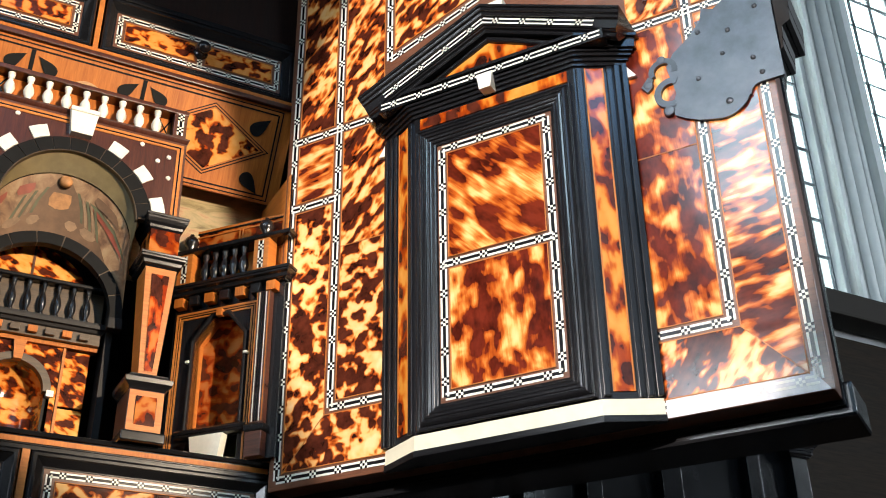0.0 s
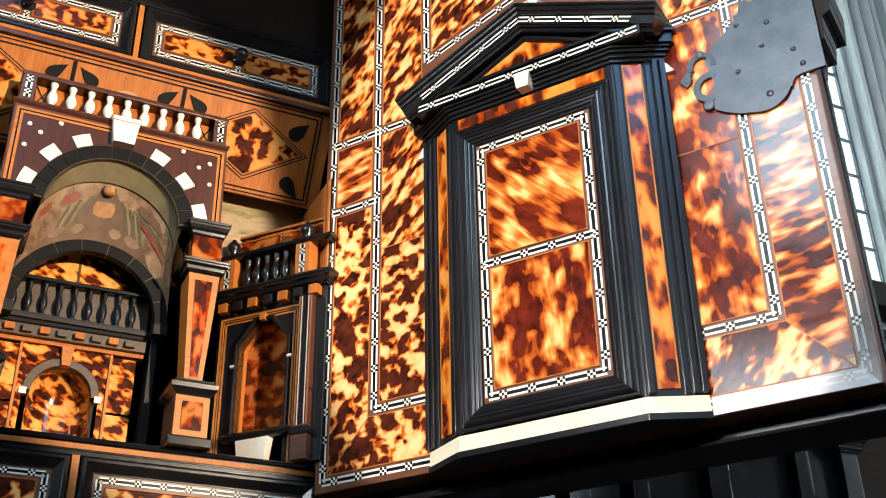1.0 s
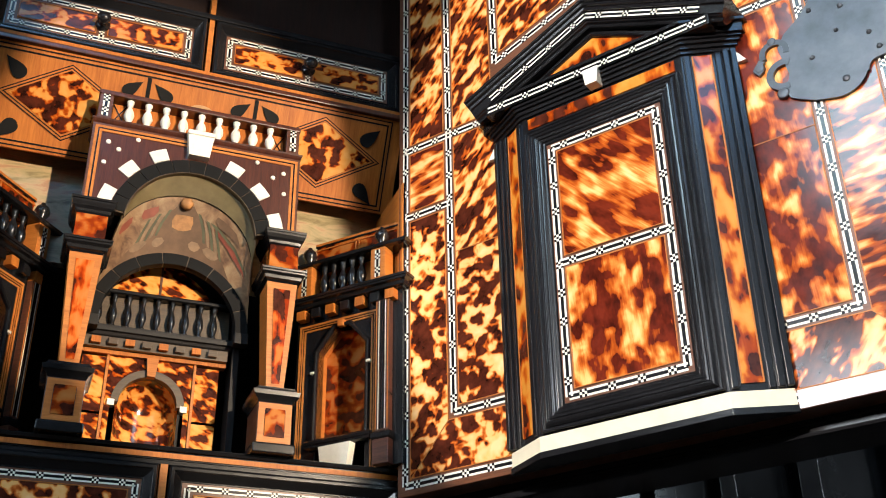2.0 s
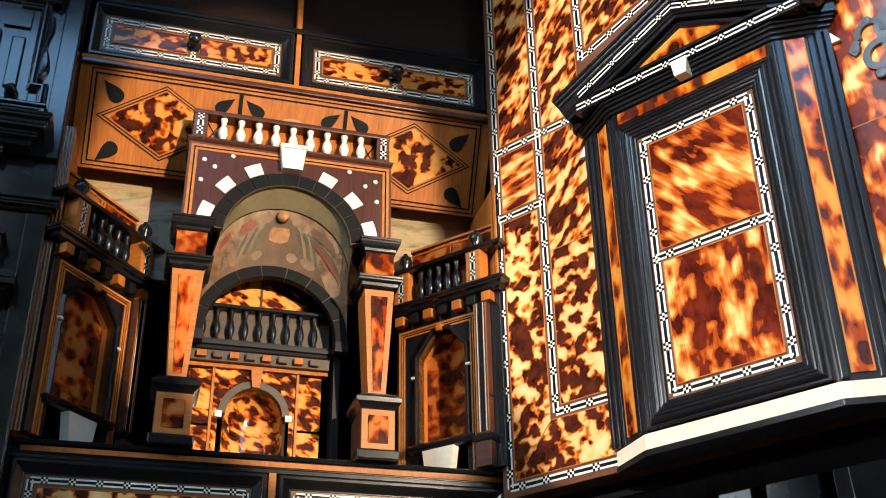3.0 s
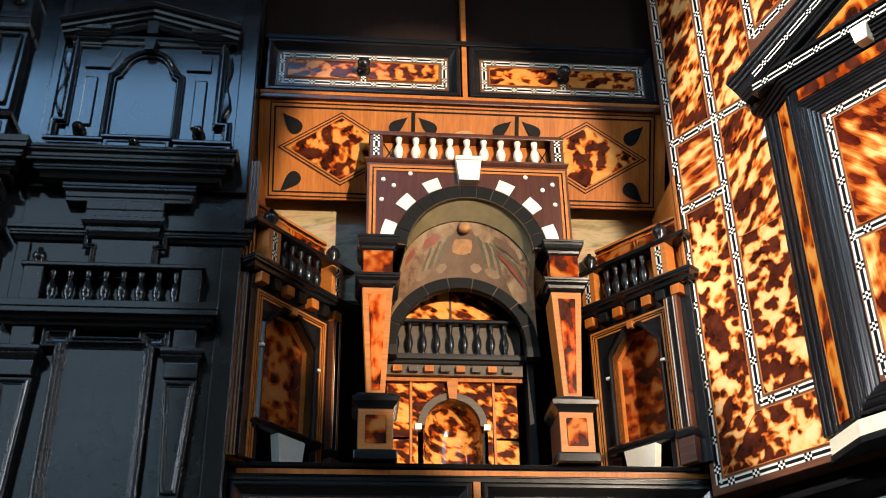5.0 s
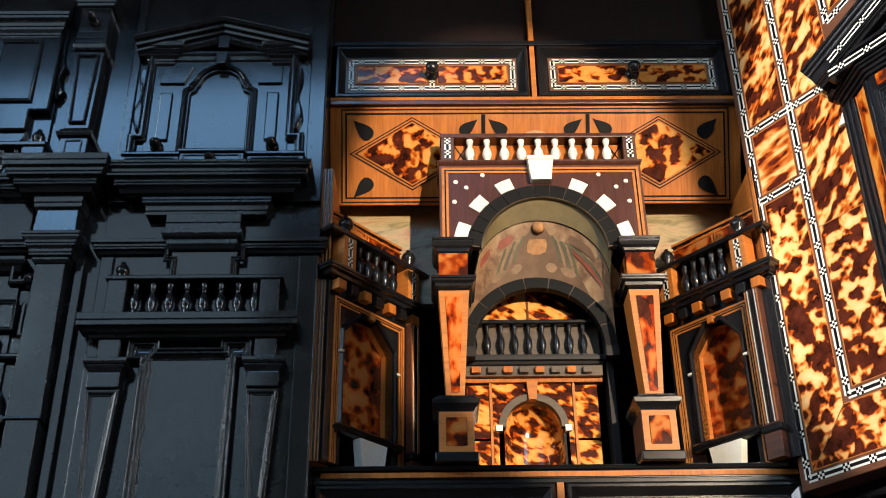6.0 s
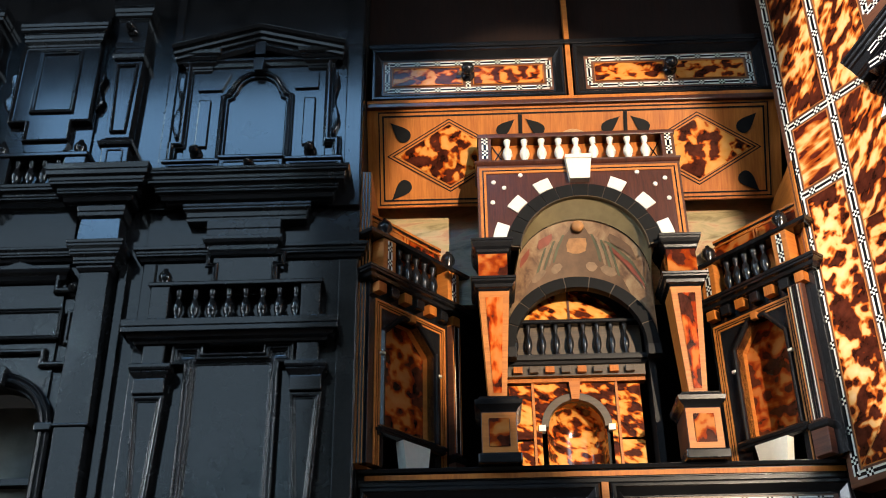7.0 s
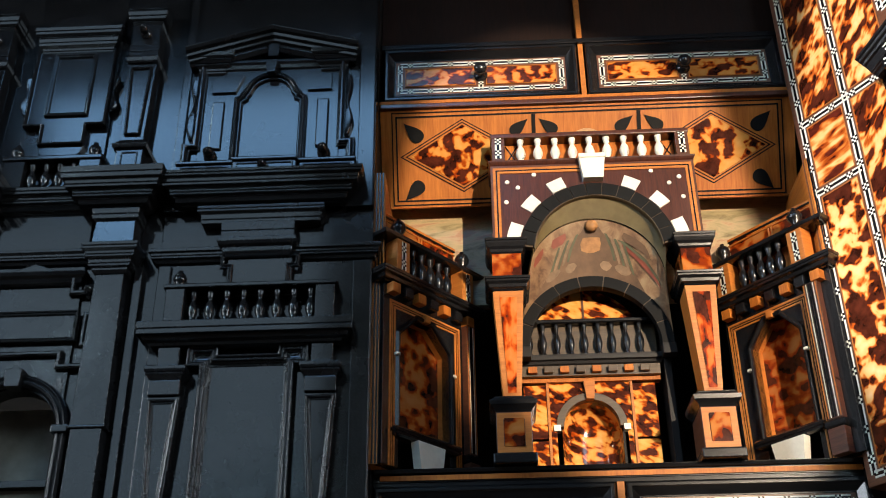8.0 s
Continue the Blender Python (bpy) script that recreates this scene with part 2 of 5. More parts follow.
def cornice(bm, x0, x1, z0, prof, y=0.0, back=0.02, mi=0):
    """A cornice with returned ends: prof (height above z0, projection) from below upwards."""
    rings = []
    for h, o in [(b_, a_) for a_, b_ in grooved([(o, h) for h, o in prof])]:
        rings.append([(x0 - o, y + back, z0 + h), (x0 - o, y - o, z0 + h), (x1 + o, y - o, z0 + h), (x1 + o, y + back, z0 + h)])
    vr = [[bm.verts.new(p) for p in r] for r in rings]
    for a, b in zip(vr, vr[1:]):
        for j in range(4):
            f = bm.faces.new((a[j], a[(j + 1) % 4], b[(j + 1) % 4], b[j]))
            f.material_index = mi
    bm.faces.new(vr[0][::-1])
    bm.faces.new(vr[-1])


def lathe(bm, prof, seg=14, at=(0, 0, 0), axis="z", mi=0):
    """A turned form: prof (radius, height)."""
    rings = []
    for k in range(seg):
        a = 2 * math.pi * k / seg
        r = []
        for rad, h in prof:
            p = (rad * math.cos(a), rad * math.sin(a), h)
            if axis == "y":
                p = (p[0], -p[2], p[1])
            r.append((p[0] + at[0], p[1] + at[1], p[2] + at[2]))
        rings.append(r)
    sweep(bm, rings, True, mi)


def arc(cx, cz, r, a0, a1, n):
    return [(cx + r * math.cos(radians(a0 + (a1 - a0) * i / n)), cz + r * math.sin(radians(a0 + (a1 - a0) * i / n))) for i in range(n + 1)]


def arch_band(bm, cx, cz, r0, r1, a0, a1, y0, y1, n=16, mi=0):
    inner, outer = arc(cx, cz, r0, a0, a1, n), arc(cx, cz, r1, a0, a1, n)
    rings = [[(p[0], y0, p[1]), (q[0], y0, q[1]), (q[0], y1, q[1]), (p[0], y1, p[1]), (p[0], y0, p[1])] for p, q in zip(inner, outer)]
    sweep(bm, rings, False, mi, cap=False)
    for r in (rings[0], rings[-1]):
        bm.faces.new([bm.verts.new(p) for p in r[:4]])


def opening_panel(bm, x0, x1, z0, z1, top, y0, y1, mi=0):
    """A board with an opening that stands on its lower edge: top is the opening's head, from left to right."""
    a, b = top[0], top[-1]
    box(bm, x0, a[0], y0, y1, z0, z1, 0, mi)
    box(bm, b[0], x1, y0, y1, z0, z1, 0, mi)
    for p, q in zip(top, top[1:]):
        if q[0] - p[0] > 1e-6:
            prism(bm, [p, q, (q[0], z1), (p[0], z1)], y0, y1, mi)
    bmesh.ops.remove_doubles(bm, verts=bm.verts[:], dist=1e-5)


def inlay(bm, x0, z0, x1, z1, y, width=0.0066, pitch=0.0255):
    """A chequered stringing of bone and ebony from one point to another: slot 0 ebony, slot 1 bone."""
    d = Vector((x1 - x0, z1 - z0))
    ln = d.length
    d.normalize()
    w = Vector((-d.y, d.x))
    c = width / 3

    def quad(a0, a1, b0, b1, h, mi):
        ps = [(a0, b0), (a1, b0), (a1, b1), (a0, b1)]
        f = bm.faces.new([bm.verts.new((x0 + d.x * a + w.x * b, y - h, z0 + d.y * a + w.y * b)) for a, b in ps])
        f.material_index = mi

    quad(0, ln, -width / 2, width / 2, 0.0003, 0)
    k = max(1, round(ln / pitch))
    p = ln / k
    for i in range(k):
        s = i * p
        # chequer in the middle of each length, paired bone lines between
        m = s + p / 2
        quad(s, m - 1.5 * c, -width / 2, -width / 2 + c * 0.85, 0.0006, 1)
        quad(s, m - 1.5 * c, width / 2 - c * 0.85, width / 2, 0.0006, 1)
        quad(m + 1.5 * c, s + p, -width / 2, -width / 2 + c * 0.85, 0.0006, 1)
        quad(m + 1.5 * c, s + p, width / 2 - c * 0.85, width / 2, 0.0006, 1)
        for a, bb in ((-1, 0), (1, 0), (0, -1), (0, 1)):
            quad(m + (a - 0.5) * c, m + (a + 0.5) * c, (bb - 0.5) * c, (bb + 0.5) * c, 0.0006, 1)


def string_line(bm, x0, z0, x1, z1, y, width=0.0012, h=0.0005, mi=0):
    d = Vector((x1 - x0, z1 - z0)).normalized()
    w = Vector((-d.y, d.x)) * width / 2
    f = bm.faces.new([bm.verts.new(p) for p in ((x0 - w.x, y - h, z0 - w.y), (x1 - w.x, y - h, z1 - w.y), (x1 + w.x, y - h, z1 + w.y), (x0 + w.x, y - h, z0 + w.y))])
    f.material_index = mi


def rect_line(bm, x0, x1, z0, z1, y, width=0.0012, h=0.0005, mi=0):
    frame_mould(bm, x0, x1, z0, z1, [(0, 0), (0, h), (width, h), (width, 0)], y, mi)


def poly(bm, pts, y, h=0.0004, mi=0):
    f = bm.faces.new([bm.verts.new((x, y - h, z)) for x, z in pts])
    f.material_index = mi


def B():
    return bmesh.new()

# The cabinet's niche: a theatre of inlaid woods and tortoiseshell.
FLOOR, BACK = 1.744, 0.065
carcass = thing("cabinet_carcass", "dark ebony veneered carcass of a large display cabinet", "cabinet")
bm = B(); box(bm, -0.225, -0.207, -0.012, 0.34, 0.75, 2.34); part("side_panel", bm, EBONY_DULL, carcass)
bm = B(); box(bm, 0.232, 0.25, 0.03, 0.34, 0.75, 2.34); part("side_panel", bm, EBONY_DULL, carcass)
bm = B(); box(bm, -0.207, 0.232, 0.30, 0.34, 0.75, 2.34); part("back_panel", bm, EBONY_DULL, carcass)
bm = B(); box(bm, -0.207, 0.232, 0.01, 0.30, FLOOR - 0.02, FLOOR - 0.004); part("niche_floor", bm, EBONY_DULL, carcass)
bm = B(); box(bm, -0.207, 0.232, 0.004, 0.30, 2.29, 2.34); part("niche_top", bm, EBONY_DULL, carcass)
# unseen cornice, its deep overhang added to shade the top and cut reflections
bm = B(); cornice(bm, -0.62, 0.232, 2.345, [(0, 0.0), (0.002, 0.04), (0.012, 0.07), (0.02, 0.14), (0.03, 0.19), (0.034, 0.245), (0.07, 0.25)], -0.03, 0.35); part("top_cornice", bm, EBONY, carcass)
bm = B(); box(bm, -0.62, 0.88, -0.028, 0.34, 0.72, 0.748); part("base_board", bm, EBONY_DULL, carcass)

# rail below the niche with its two drawers
rail = thing("niche_rail", "black moulded rail with a satinwood line below the niche", "cabinet rail")
bm = B(); cornice(bm, -0.206, 0.2, 1.7305, [(0, 0), (0.0035, 0.0), (0.0035, 0.001), (0.0105, 0.001), (0.0105, 0.004), (0.0135, 0.006)], 0.0, 0.05)
part("rail_moulding", bm, EBONY, rail)
bm = B(); box(bm, -0.2, 0.2, -0.0022, 0.01, 1.7352, 1.7395); part("line", bm, SATIN, rail, "satinwood line")
bm = B(); box(bm, -0.003, 0.003, -0.0006, 0.02, 1.62, 1.7305); part("divider", bm, SATIN_V, rail, "upright satinwood divider")


def drawer_front(x0, x1, z0, z1, knob, shell, label, cross=True):
    d = thing("drawer", label, "drawer", Matrix.Translation(((x0 + x1) / 2, 0, (z0 + z1) / 2)), "drawers of the cabinet")
    a, c = (x1 - x0) / 2, (z1 - z0) / 2
    bm = B()
    frame_mould(bm, -a, a, -c, c, [(0, -0.012), (0, 0.002), (0.0015, 0.004), (0.004, 0.004), (0.0045, 0.0025), (0.0105, -0.003), (0.0118, -0.003), (0.012, -0.0045)])
    part("moulding", bm, EBONY, d)
    i = 0.012
    bm = B(); box(bm, -a + 0.004, a - 0.004, -0.0005 + 0.004, 0.02, -c + 0.004, c - 0.004); part("front", bm, BROWN, d)
    bm = B(); k, y = 0.0042, 0.0035
    L, R, Bt, Tp = -a + i + k, a - i - k, -c + i + k, c - i - k
    for q in ((L, Bt, R, Bt), (L, Tp, R, Tp), (L, Bt, L, Tp), (R, Bt, R, Tp)) + (((0, Bt, 0, Tp),) if cross else ()):
        inlay(bm, *q, y, 0.0052, 0.0215)
    part("stringing", bm, [EBONY, BONE], d, "chequered bone and ebony stringing")
    g = 0.0062
    for u0, u1 in (((L + g, -g), (g, R - g)) if cross else ((L + g, R - g),)):
        bm = B(); box(bm, u0, u1, y - 0.001, y + 0.003, Bt + g, Tp - g, 0.0004); p = part("shell_panel", bm, shell, d)
        bm = B(); rect_line(bm, u0 - 0.001, u1 + 0.001, Bt + g - 0.001, Tp - g + 0.001, y, 0.0007, 0.0012); part("line", bm, SATIN, d)
    if knob:
        bm = B(); lathe(bm, [(0, 0.0), (0.0068, 0.0), (0.0072, 0.002), (0.0045, 0.0032), (0.003, 0.005), (0.0035, 0.008), (0.0062, 0.011), (0.0068, 0.014), (0.005, 0.017), (0, 0.018)], 18, (0, y, 0), "y")
        part("knob", bm, EBONY, d, "turned black knob", True)
    return d


drawer_front(-0.2025, -0.0045, 2.1285, 2.1945, True, SHELL_SMALL, "small drawer front in tortoiseshell with black moulding and knob")
drawer_front(0.0045, 0.2005, 2.1285, 2.1945, True, SHELL_SMALL, "small drawer front in tortoiseshell with black moulding and knob")
drawer_front(-0.205, -0.0045, 1.605, 1.7295, False, SHELL_SPOT, "lower drawer front in tortoiseshell with black moulding", False)
drawer_front(0.0045, 0.203, 1.605, 1.7295, False, SHELL_SPOT, "lower drawer front in tortoiseshell with black moulding", False)

fr = thing("upper_frame", "upper panel coloured dark for shade and satinwood strips over the small drawers", "cabinet frame")
bm = B(); box(bm, -0.206, 0.206, -0.004, 0.004, 2.1945, 2.2005, 0.001); part("moulding", bm, EBONY, fr)
# upper boards, their shade put into the wood's colour
for x0, x1 in ((-0.206, -0.003), (0.003, 0.206)):
    bm = B(); box(bm, x0, x1, 0.008, 0.02, 2.2005, 2.29); part("board", bm, SHADED_BOARD, fr)
bm = B(); box(bm, -0.0025, 0.0025, -0.0015, 0.02, 2.1285, 2.29); part("divider", bm, SATIN_V, fr)
bm = B(); box(bm, -0.206, 0.206, -0.003, 0.02, 2.1245, 2.1285); part("line", bm, SATIN, fr)
bm = B(); box(bm, -0.206, 0.206, -0.0045, 0.02, 2.1185, 2.1242, 0.0012); part("bead", bm, ROSE, fr)

# leaning frieze with lozenges and black drops
FZ0, FZ1, FY0, FY1 = 2.030, 2.1185, 0.043, 0.0
tilt = math.degrees(math.atan2(FY0 - FY1, FZ1 - FZ0))
FH = math.hypot(FY0 - FY1, FZ1 - FZ0)
frieze = thing("frieze", "satinwood frieze with tortoiseshell lozenges and black drops", "frieze", pose(0, FY0, FZ0, tilt, 0, 0))
bm = B(); box(bm, -0.206, 0.206, 0, 0.012, 0, FH); part("ground", bm, SATIN, frieze)
bm = B()
for k, (i, w) in enumerate(((0.002, 0.0012), (0.006, 0.0016))):
    rect_line(bm, -0.197 + i, 0.197 - i, i, FH - i, 0, w, 0.0005)
part("stringing", bm, EBONY_FLAT, frieze)
CZ, LX = FH * 0.52, 0.124
for s in (-1, 1):
    o = [(s * LX - 0.063, CZ), (s * LX, CZ + 0.037), (s * LX + 0.063, CZ), (s * LX, CZ - 0.037)]
    for w, m, h, nm in ((1.0, EBONY_FLAT, 0.0006, "line"), (0.965, SATIN, 0.0009, "line"), (0.915, EBONY_FLAT, 0.0012, "line"), (0.88, SATIN, 0.0014, "line"), (0.83, SHELL_LOZENGE, 0.0018, "lozenge")):
        bm = B()
        prism(bm, [(s * LX + (x - s * LX) * w, CZ + (z - CZ) * w) for x, z in o], -h, 0.001)
        part(nm, bm, m, frieze)


def drop(cx, cz, ang, ln=0.026, w=0.0105):
    pts = []
    for i in range(25):
        a = 2 * math.pi * i / 25
        r = w * (0.5 - 0.5 * math.cos(a)) ** 0.9
        pts.append((ln / 2 * math.cos(a), r * math.sin(a)))
    c, s = math.cos(radians(ang)), math.sin(radians(ang))
    bm = B(); prism(bm, [(cx + x * c - z * s, cz + x * s + z * c) for x, z in pts], -0.0014, 0.001)
    part("drop", bm, EBONY_FLAT, frieze)


for s in (-1, 1):
    drop(s * 0.174, FH - 0.022, 45 if s > 0 else 135)
    drop(s * 0.174, 0.016, -45 if s > 0 else 225)
    for x, a in ((0.0665, 140), (0.0385, 40)):
        drop(s * x, FH - 0.020, a if s > 0 else 180 - a, 0.023, 0.009)
    bm = B()
    string_line(bm, s * 0.0525, FH * 0.62, s * 0.0525, FH - 0.008, 0, 0.0040, 0.0006, 0)
    string_line(bm, s * 0.0525, FH * 0.62, s * 0.0525, FH - 0.008, 0, 0.0015, 0.0010, 0)
    part("divider", bm, EBONY_FLAT, frieze)
bm = B(); prism(bm, arc(0, FH * 0.55, 0.020, 0, 180, 16), -0.0010, 0.001); part("lunette", bm, wood("lunette_wood", (0.30, 0.13, 0.05), (0.55, 0.33, 0.14), 90, 20), frieze)

# back wall of figured stone behind the portal
WALLSTONE, n, l, b = material("landscape_stone", 0.3, 0, 0.2)
v = coords(n, l, (0.55, 1, 2.2), 4)
f = noise_tex(n, l, v, 38, 6, 0.65, 1.2)
l.new(ramp(n, l, f, [(0.3, (0.16, 0.12, 0.055)), (0.45, (0.36, 0.29, 0.15)), (0.55, (0.46, 0.33, 0.18)), (0.62, (0.40, 0.22, 0.12)), (0.75, (0.25, 0.24, 0.15))]), b.inputs["Base Color"])
bump(n, l, b, f, 0.2)
bw = thing("niche_wall", "figured landscape stone panels behind the portal", "wall panel")
for x0, x1 in ((-0.206, -0.072), (0.072, 0.206)):
    bm = B(); box(bm, x0, x1, BACK, BACK + 0.01, 1.930, 2.045); part("stone_panel", bm, WALLSTONE, bw)
bm = B(); box(bm, -0.0715, 0.0715, BACK + 0.001, BACK + 0.01, 2.0215, 2.045); part("stone_panel", bm, WALLSTONE, bw)

# side pilasters of the niche mouth
for s in (-1, 1):
    pl = thing("side_pilaster", "narrow striped satinwood pilaster at the niche mouth", "pilaster", group="niche side pilasters")
    x0, x1 = sorted((s * 0.207, s * 0.1975))
    bm = B(); box(bm, x0, x1, -0.022, 0.06, FLOOR, 2.03); part("ground", bm, SATIN_V, pl)
    for k in (0.2, 0.5, 0.8):
        bm = B(); string_line(bm, x0 + (x1 - x0) * k, FLOOR, x0 + (x1 - x0) * k, 2.03, -0.022, 0.0014, 0.0006); part("line", bm, EBONY, pl)


def baluster_profile(h, r):
    return [(0, 0), (r * 0.75, 0), (r * 0.75, h * 0.07), (r * 0.5, h * 0.12), (r * 0.95, h * 0.3), (r, h * 0.4), (r * 0.8, h * 0.55), (r * 0.42, h * 0.68), (r * 0.4, h * 0.76),
            (r * 0.62, h * 0.79), (r * 0.5, h * 0.83), (r * 0.7, h * 0.9), (r * 0.7, h * 0.97), (r * 0.3, h), (0, h)]


# the portal: two tapering pilasters on pedestals, arched block and bone balustrade
portal = thing("portal", "inlaid portal with arch, tapering pilasters and bone balustrade", "portal")
for s in (-1, 1):
    c = s * 0.086
    ped = B(); box(ped, c - 0.015, c + 0.015, -0.013, 0.03, FLOOR, 1.7895, 0.0006)
    ped = part("pedestal", ped, ROSE_V, portal)
    bm = B(); box(bm, c - 0.0185, c + 0.0185, -0.0165, 0.03, FLOOR, 1.7525, 0.0012); part("plinth", bm, EBONY, ped)
    bm = B(); rect_line(bm, c - 0.0145, c + 0.0145, 1.7535, 1.7885, -0.013, 0.0055, 0.0006); part("border", bm, SATIN_V, ped)
    bm = B(); box(bm, c - 0.0085, c + 0.0085, -0.0142, -0.012, 1.7585, 1.7835); part("shell_panel", bm, SHELL_BROWN, ped)
    bm = B(); cornice(bm, c - 0.015, c + 0.015, 1.7895, [(0, 0), (0.002, 0.001), (0.004, 0.003), (0.0055, 0.0048), (0.0095, 0.0055), (0.010, 0.003), (0.012, 0.0025), (0.0145, -0.002)], -0.013, 0.042); part("cap", bm, EBONY, ped)
    # shaft widens upwards
    bm = B()
    ring = lambda w, y, z: [(c - w, 0.02, z), (c - w, y, z), (c + w, y, z), (c + w, 0.02, z)]
    r0, r1 = ring(0.0078, -0.006, 1.804), ring(0.0138, -0.011, 1.9055)
    v0, v1 = [bm.verts.new(p) for p in r0], [bm.verts.new(p) for p in r1]
    for j in range(4):
        bm.faces.new((v0[j], v0[(j + 1) % 4], v1[(j + 1) % 4], v1[j]))
    shaft = part("shaft", bm, SATIN_V, portal)
    bm = B()
    bm.faces.new([bm.verts.new(p) for p in ((c - 0.0035, -0.0072, 1.809), (c + 0.0035, -0.0072, 1.809), (c + 0.0078, -0.0116, 1.899), (c - 0.0078, -0.0116, 1.899))])
    part("shell_panel", bm, SHELL_RED, shaft, "red tortoiseshell strip")
    bm = B(); cornice(bm, c - 0.0138, c + 0.0138, 1.9055, [(0, -0.001), (0.002, 0.001), (0.003, 0.003), (0.006, 0.0035), (0.008, 0.006), (0.0125, 0.0068), (0.0135, 0.004)], -0.011, 0.04); part("capital", bm, EBONY, portal)
    bm = B(); box(bm, c - 0.0133, c + 0.0133, -0.011, 0.03, 1.919, 1.944); part("frieze_block", bm, SHELL_BROWN, portal)
    bm = B(); cornice(bm, c - 0.0133, c + 0.0133, 1.944, [(0, 0), (0.0015, 0.0015), (0.004, 0.002), (0.006, 0.004), (0.0095, 0.0055), (0.014, 0.0062)], -0.011, 0.04); part("impost", bm, EBONY, portal)
AC, AR0, AR1, ATOP = 1.948, 0.060, 0.0727, 2.0445
# arched front board
bm = B(); opening_panel(bm, -0.0975, 0.0975, 1.958, ATOP, arc(0, AC, AR1, 172.1, 7.9, 32), -0.004, 0.034)
board = part("arch_board", bm, ROSE, portal, "dark rosewood board")
for w0, w1, m in ((0.0, 0.0022, ROSE_V), (0.0022, 0.0048, SATIN_V), (0.0048, 0.0062, EBONY), (0.0062, 0.0086, SATIN_V)):
    bm = B()
    path_mould(bm, [(-0.0975 + w0, 1.958), (-0.0975 + w0, ATOP - w0), (0.0975 - w0, ATOP - w0), (0.0975 - w0, 1.958)], [(0, 0), (0, 0.0008), (-(w1 - w0), 0.0008), (-(w1 - w0), 0)], -0.004)
    part("border", bm, m, board)
# black voussoirs
n_v = 13
for k in range(n_v):
    a0, a1 = 174 - 168 * k / n_v, 174 - 168 * (k + 1) / n_v
    bm = B(); arch_band(bm, 0, AC, AR0, AR1, a0 - 0.35, a1 + 0.35, -0.0065, 0.0, 4); part("voussoir", bm, EBONY_FLAT, board)
bm = B(); arch_band(bm, 0, AC, AR0 + 0.001, AR1 - 0.0005, 175, 5, -0.0055, 0.002, 40); part("arch_ring", bm, OLIVE, board)
bm = B(); arch_band(bm, 0, AC, AR0 - 0.0008, AR0 + 0.0002, 176, 4, -0.006, 0.001, 40); part("line", bm, OLIVE, board)
# bone blocks round the arch
for a in (163, 139, 116, 64, 41, 17):
    bm = B()
    d = 5.6
    prism(bm, arc(0, AC, AR1 + 0.0012, a + d, a - d, 2) + arc(0, AC, AR1 + 0.0135, a - d * 0.98, a + d * 0.98, 2), -0.0058, 0.0)
    part("bone_block", bm, BONE, board, "white bone block")
bm = B(); prism(bm, [(-0.0095, 2.0235), (0.0095, 2.0235), (0.0122, 2.046), (-0.0122, 2.046)], -0.0125, 0.0); key = part("keystone", bm, BONE, board, "white bone keystone")
bm = B(); box(bm, -0.0128, 0.0128, -0.014, 0.0, 2.046, 2.0505, 0.0008); part("keystone_cap", bm, BONE, key)
for s in (-1, 1):
    for x, z in ((0.082, 2.026), (0.056, 2.0335), (0.072, 2.0195), (0.0835, 2.0035)):
        bm = B(); lathe(bm, [(0, 0), (0.0023, 0), (0.0021, 0.001), (0, 0.0014)], 10, (s * x, -0.004, z), "y"); part("bone_pin", bm, BONE, board)
# shelf and balustrade
bm = B(); cornice(bm, -0.0965, 0.0965, ATOP, [(0, 0), (0.0015, 0.0015), (0.0035, 0.0028), (0.0052, 0.003)], -0.004, 0.04); shelf = part("shelf", bm, ROSE, portal)
ZB = ATOP + 0.0055
for s in (-1, 1):
    x0, x1 = sorted((s * 0.0955, s * 0.083))
    bm = B(); box(bm, x0, x1, -0.005, 0.012, ZB, 2.081, 0.0004); post = part("post", bm, ROSE_V, portal)
    bm = B(); inlay(bm, (x0 + x1) / 2, ZB + 0.003, (x0 + x1) / 2, 2.079, -0.005, 0.006, 0.0125); part("stringing", bm, [EBONY, BONE], post)
    bm = B()
    xa, xb = sorted((s * 0.082, s * 0.070))
    poly(bm, [(xa, ZB + 0.002), (xb, ZB + 0.002), (xb, 2.075), (xa, 2.075)], 0.006, 0.0, 0)
    string_line(bm, xa, ZB + 0.003, xb, 2.074, 0.006, 0.0012, 0.0006, 1)
    string_line(bm, xa, 2.074, xb, ZB + 0.003, 0.006, 0.0012, 0.0006, 1)
    part("cross_panel", bm, [SATIN, EBONY], portal)
bm = B(); box(bm, -0.083, 0.083, 0.008, 0.012, ZB, 2.0765); part("backing", bm, SATIN, portal)
bm = B(); box(bm, -0.0965, 0.0965, -0.0062, 0.013, 2.0768, 2.0815, 0.0008); part("handrail", bm, ROSE, portal)
for k in range(9):
    bm = B(); lathe(bm, baluster_profile(2.0768 - ZB, 0.0049), 14, (-0.0672 + k * 0.0168, -0.001, ZB)); part("baluster", bm, BONE, portal, "turned white bone baluster", True)

